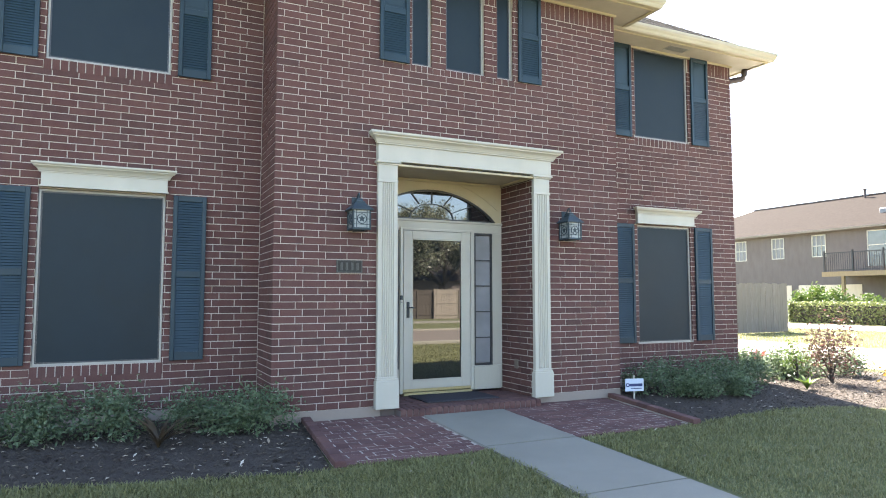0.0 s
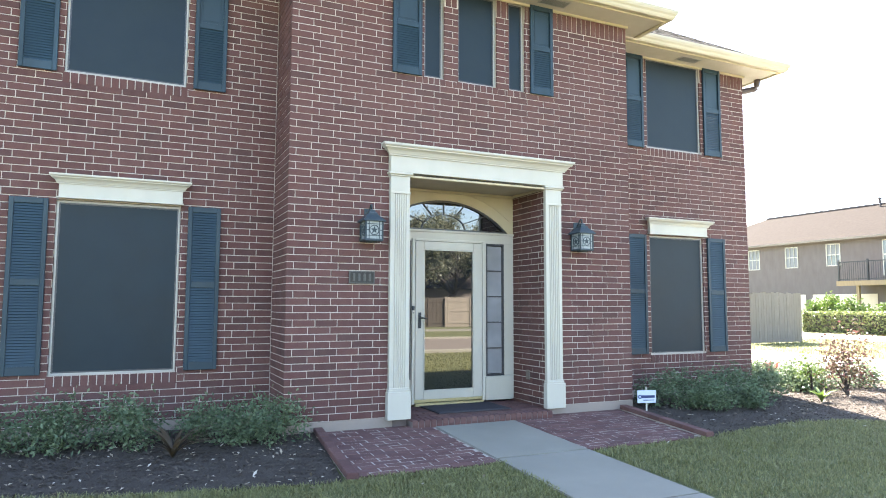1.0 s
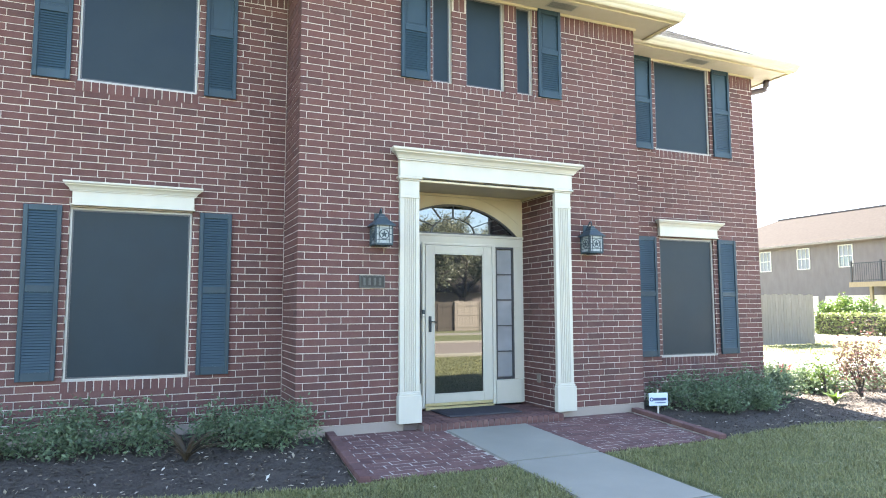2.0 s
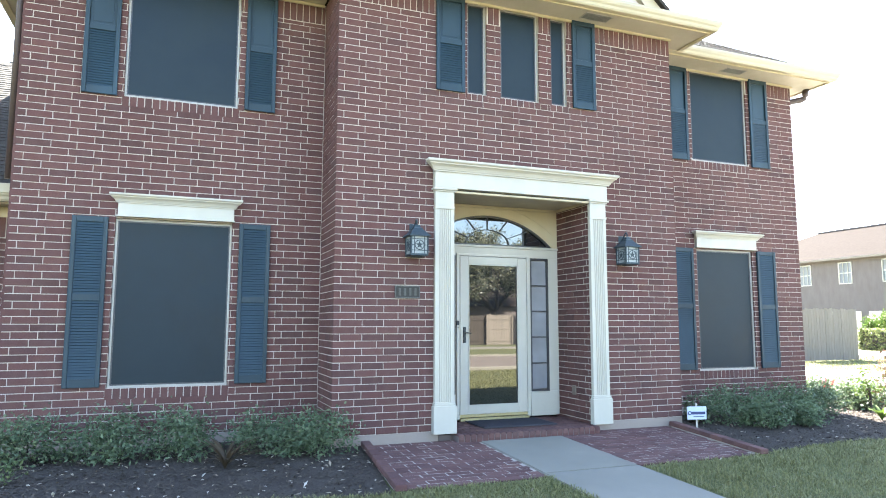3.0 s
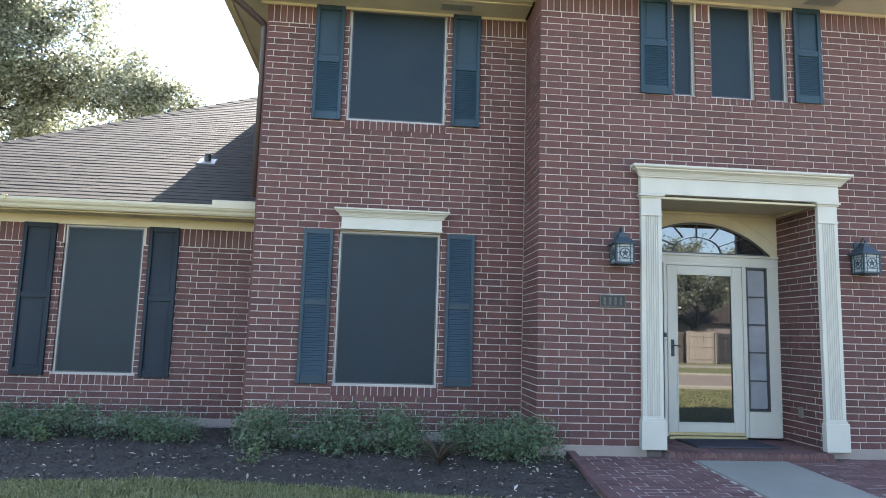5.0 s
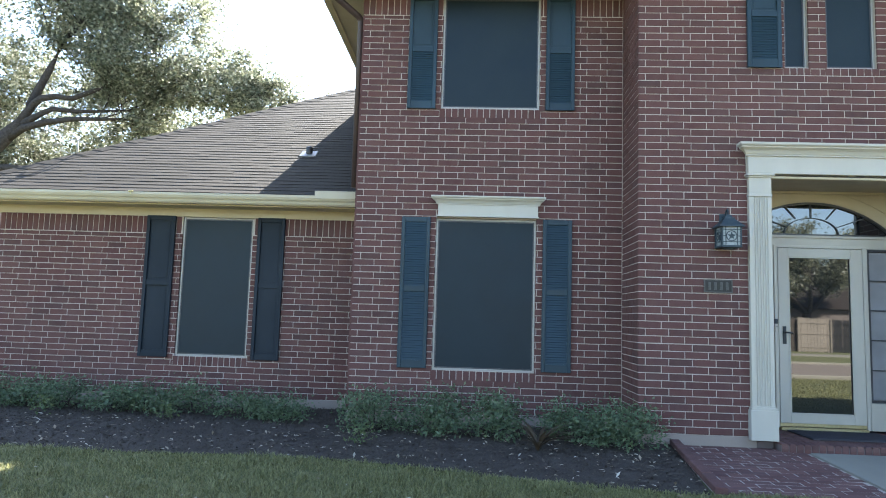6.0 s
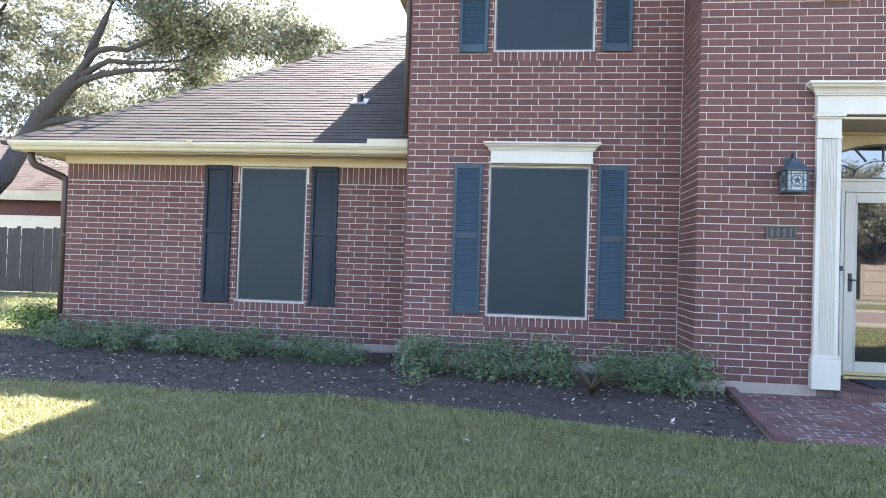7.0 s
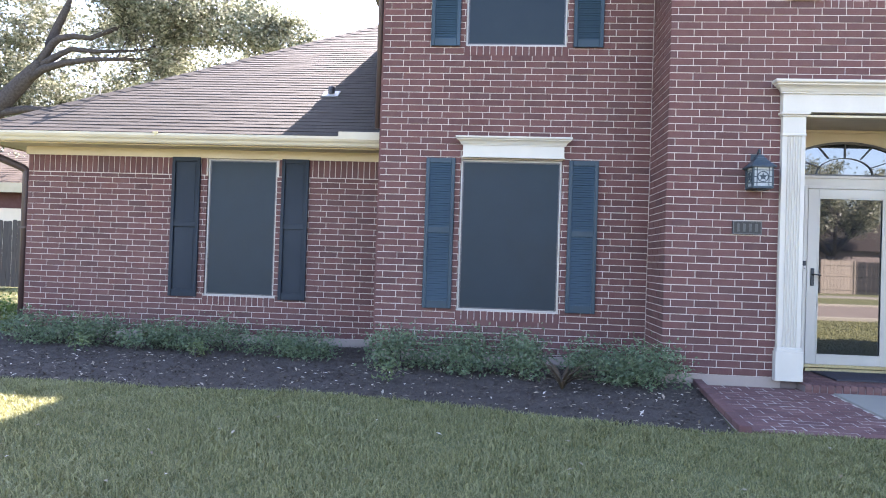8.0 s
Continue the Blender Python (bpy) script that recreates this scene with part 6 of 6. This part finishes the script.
left_house, left_roof = small_house("house", "one-storey brick house with pale shingles beyond the fence", -34, -13.5, 15.0, 25.0, 3.2, 3.0, M_BRICKS, M_SHINGLE_PALE, -0.2)
shingle_rows(left_roof, [(-34.5, 14.5, 3.21), (-13.0, 14.5, 3.21), (-18.5, 20.0, 6.21), (-29.0, 20.0, 6.21)], exposure=0.2, seed=8, material=M_SHINGLE_PALE)
part("garage_door", boxes((-24.0, -14.2, 14.95, 14.99, 0.0, 2.4), bevel=0.01), M_GARAGE, left_house, "pale painted door")
small_house("house", "brick house across the street behind its fence", 20.5, 44.0, -62.0, -50.0, 2.9, 3.0, M_STUCCO, M_FAR_ROOF, -0.4)

# rooftop pipe vent on the wing, seen against the oak
vent = thing("roof_vent", "grey metal vent hood on the wing roof", "vent", "", "", (-4.2, 2.48, WZ + (2.48 - WE) * PITCH))
bm = bmesh.new()
tube(bm, [(0, 0, -0.05), (0, 0, 0.11), (0, -0.004, 0.12)], [0.05, 0.046, 0.03], 10)
part("pipe", bm, M_IRON, vent, "dark pipe with an open mouth", True)
flash = part("flashing", boxes((-0.12, 0.12, -0.12, 0.10, -0.006, 0.020), bevel=0.004), M_PEWTER, vent)
flash.rotation_euler = (math.atan(PITCH), 0, 0)
AX = -7.60
mast = thing("antenna", "bent pale metal antenna wires on the hip", "antenna", "", "", (AX, AX - HX + WE, WZ + (AX - HX) * PITCH))


def arc_tube(name, points, radius):
    bm = bmesh.new()
    tube(bm, points, radius, 6)
    part(name, bm, M_ALUMINIUM, mast, "", True)


arc_tube("mast", [(0, 0, -0.05), (0.005, 0, 0.12), (-0.005, 0, 0.22), (-0.03, 0, 0.27), (-0.08, 0, 0.285), (-0.12, 0, 0.27)], 0.013)
arc_tube("arm", [(-0.16, 0, 0.20), (-0.10, 0, 0.235), (-0.02, 0, 0.235), (0.06, 0, 0.20), (0.13, 0, 0.13)], 0.011)
arc_tube("loop", [(-0.30 + 0.075 * math.cos(i * 0.62 + 0.6), 0, 0.11 + 0.065 * math.sin(i * 0.62 + 0.6)) for i in range(10)], 0.008)
arc_tube("loop_arm", [(-0.01, 0, 0.02), (-0.13, 0, 0.03), (-0.25, 0, 0.07)], 0.008)

# ---- paving of single bricks ----
def paver_mesh(w, d, seed):
    r = random.Random(seed)
    bm = bmesh.new()
    c = 0.006
    j = lambda: r.uniform(-0.002, 0.002)
    top = [bm.verts.new((sx * (w / 2 - c) + j(), sy * (d / 2 - c) + j(), 0.0 + j() * 0.5)) for sx, sy in ((-1, -1), (1, -1), (1, 1), (-1, 1))]
    mid = [bm.verts.new((sx * w / 2 + j(), sy * d / 2 + j(), -c)) for sx, sy in ((-1, -1), (1, -1), (1, 1), (-1, 1))]
    low = [bm.verts.new((sx * w / 2, sy * d / 2, -0.05)) for sx, sy in ((-1, -1), (1, -1), (1, 1), (-1, 1))]
    bm.faces.new(top)
    for p, q in ((top, mid), (mid, low)):
        for k in range(4):
            bm.faces.new((p[k], q[k], q[(k + 1) % 4], p[(k + 1) % 4]))
    return as_mesh("paver", bm, M_PAVER)


def paved(name, label, outline, lift, seed):
    bed = ribbon(name, [(x, max(y, min(p[1] for p in outline) + 0.05)) for x, y in outline], lift - 0.004, M_JOINT, label, "paving", 0.06)
    r = random.Random(seed)
    full = [paver_mesh(0.2325, 0.092, s) for s in range(4)]
    y0, y1 = min(p[1] for p in outline), max(p[1] for p in outline)
    x0, x1 = min(p[0] for p in outline), max(p[0] for p in outline)
    row = 0
    y = y1 - 0.05
    while y > y0 + 0.02:
        x = x0 - 0.24 + (0.12 if row % 2 else 0.0) + r.uniform(-0.02, 0.02)
        edge = [p for p in np.arange(x0 - 0.02, x1 + 0.02, 0.01) if inside(outline, p, y)]
        while x < x1 + 0.12 and edge:
            lo, hi = max(edge[0], x - 0.115), min(edge[-1], x + 0.115)
            if hi - lo > 0.035:
                whole = hi - lo > 0.222
                b = new("paver", full[r.randrange(4)] if whole else paver_mesh(hi - lo - 0.002, 0.0905, r.randrange(99)))
                b.parent = bed
                b.location = ((lo + hi) / 2, y, ground_z(x, y) + lift + r.uniform(-0.002, 0.002))
                b.rotation_euler = (radians(1.9) + r.uniform(-0.01, 0.01), r.uniform(-0.008, 0.008), r.uniform(-0.012, 0.012))
            x += 0.24
        y -= 0.1
        row += 1
    return bed


PAVE_L = [(0.26, -1.70), (1.59, -1.70), (1.625, 0.0), (0.42, 0.0)]
PAVE_R = [(2.63, -1.60), (4.12, -1.60), (4.30, 0.0), (2.665, 0.0)]
paved("paving_left", "red brick paving beside the front walk", PAVE_L, 0.016, 61)
paved("paving_right", "red brick paving beside the front walk", PAVE_R, 0.016, 62)


def edging(label, p0, p1, n, seed):
    """A raised row of bricks on edge."""
    e = thing("edging", label, "edging", "", "structure")
    a, b = Vector((p0[0], p0[1], 0)), Vector((p1[0], p1[1], 0))
    ang = math.atan2((b - a).y, (b - a).x)
    L = (b - a).length
    me = paver_mesh(L / n - 0.008, 0.095, seed)
    for i in range(n):
        p = a + (b - a) * (i + 0.5) / n
        o = new("brick", me)
        o.parent = e
        o.location = (p.x, p.y, ground_z(p.x, p.y) + 0.075)
        o.rotation_euler = (0, 0.034 * math.copysign(1, b.y - a.y) * -1, ang)
    part("mortar", prism_strip(a.lerp(b, 0.02), b.lerp(a, 0.03), 0.036, 0.052), M_JOINT, e)
    return e


def prism_strip(a, b, w, top):
    bm = bmesh.new()
    s = Vector((-(b - a).y, (b - a).x, 0)).normalized() * w
    up, dn = [], []
    for p in (a - s, a + s, b + s, b - s):
        z = ground_z(p.x, p.y)
        up.append(bm.verts.new((p.x, p.y, z + top)))
        dn.append(bm.verts.new((p.x, p.y, z - 0.08)))
    bm.faces.new(up)
    for i in range(4):
        bm.faces.new((up[i], dn[i], dn[(i + 1) % 4], up[(i + 1) % 4]))
    return bm


edging("raised red brick edging of the paving", (0.36, -0.03), (0.20, -1.78), 8, 71)
edging("raised red brick edging of the paving", (4.36, -0.03), (4.16, -1.66), 8, 72)
porch_bed = structure("porch_step", boxes((1.37, 3.19, -0.155, 0.02, -0.2, 0.012)), M_JOINT_DARK, "brick step of the entrance", "step")
nose = paver_mesh(0.062, 0.20, 81)
for i in range(25):
    b = new("brick", nose)
    b.parent = porch_bed
    b.location = (1.37 + (i + 0.5) * 1.82 / 25, -0.062, 0.030)
front = brick_mesh(0.062, 0.085, 1)
for i in range(25):
    b = new("brick", front)
    b.parent = porch_bed
    b.location = (1.37 + (i + 0.5) * 1.82 / 25, -0.162, -0.018)
floor_brick = [paver_mesh(0.231, 0.092, 90 + s) for s in range(4)]
porch_ob = bpy.data.objects["porch_floor"]
for r in range(8):
    for k in range(-1, 11):
        lo = PORCH[0] + 0.01 + k * 0.24 - (0.12 if r % 2 else 0)
        hi = min(lo + 0.24, PORCH[1] - 0.008)
        lo = max(lo, PORCH[0] + 0.008)
        if hi - lo > 0.04:
            b = new("paver", floor_brick[(r * 3 + k) % 4] if hi - lo > 0.23 else paver_mesh(hi - lo - 0.009, 0.092, 95 + r))
            b.parent = porch_ob
            b.location = ((lo + hi) / 2, 0.085 + r * 0.1, 0.028)
lay_bricks()
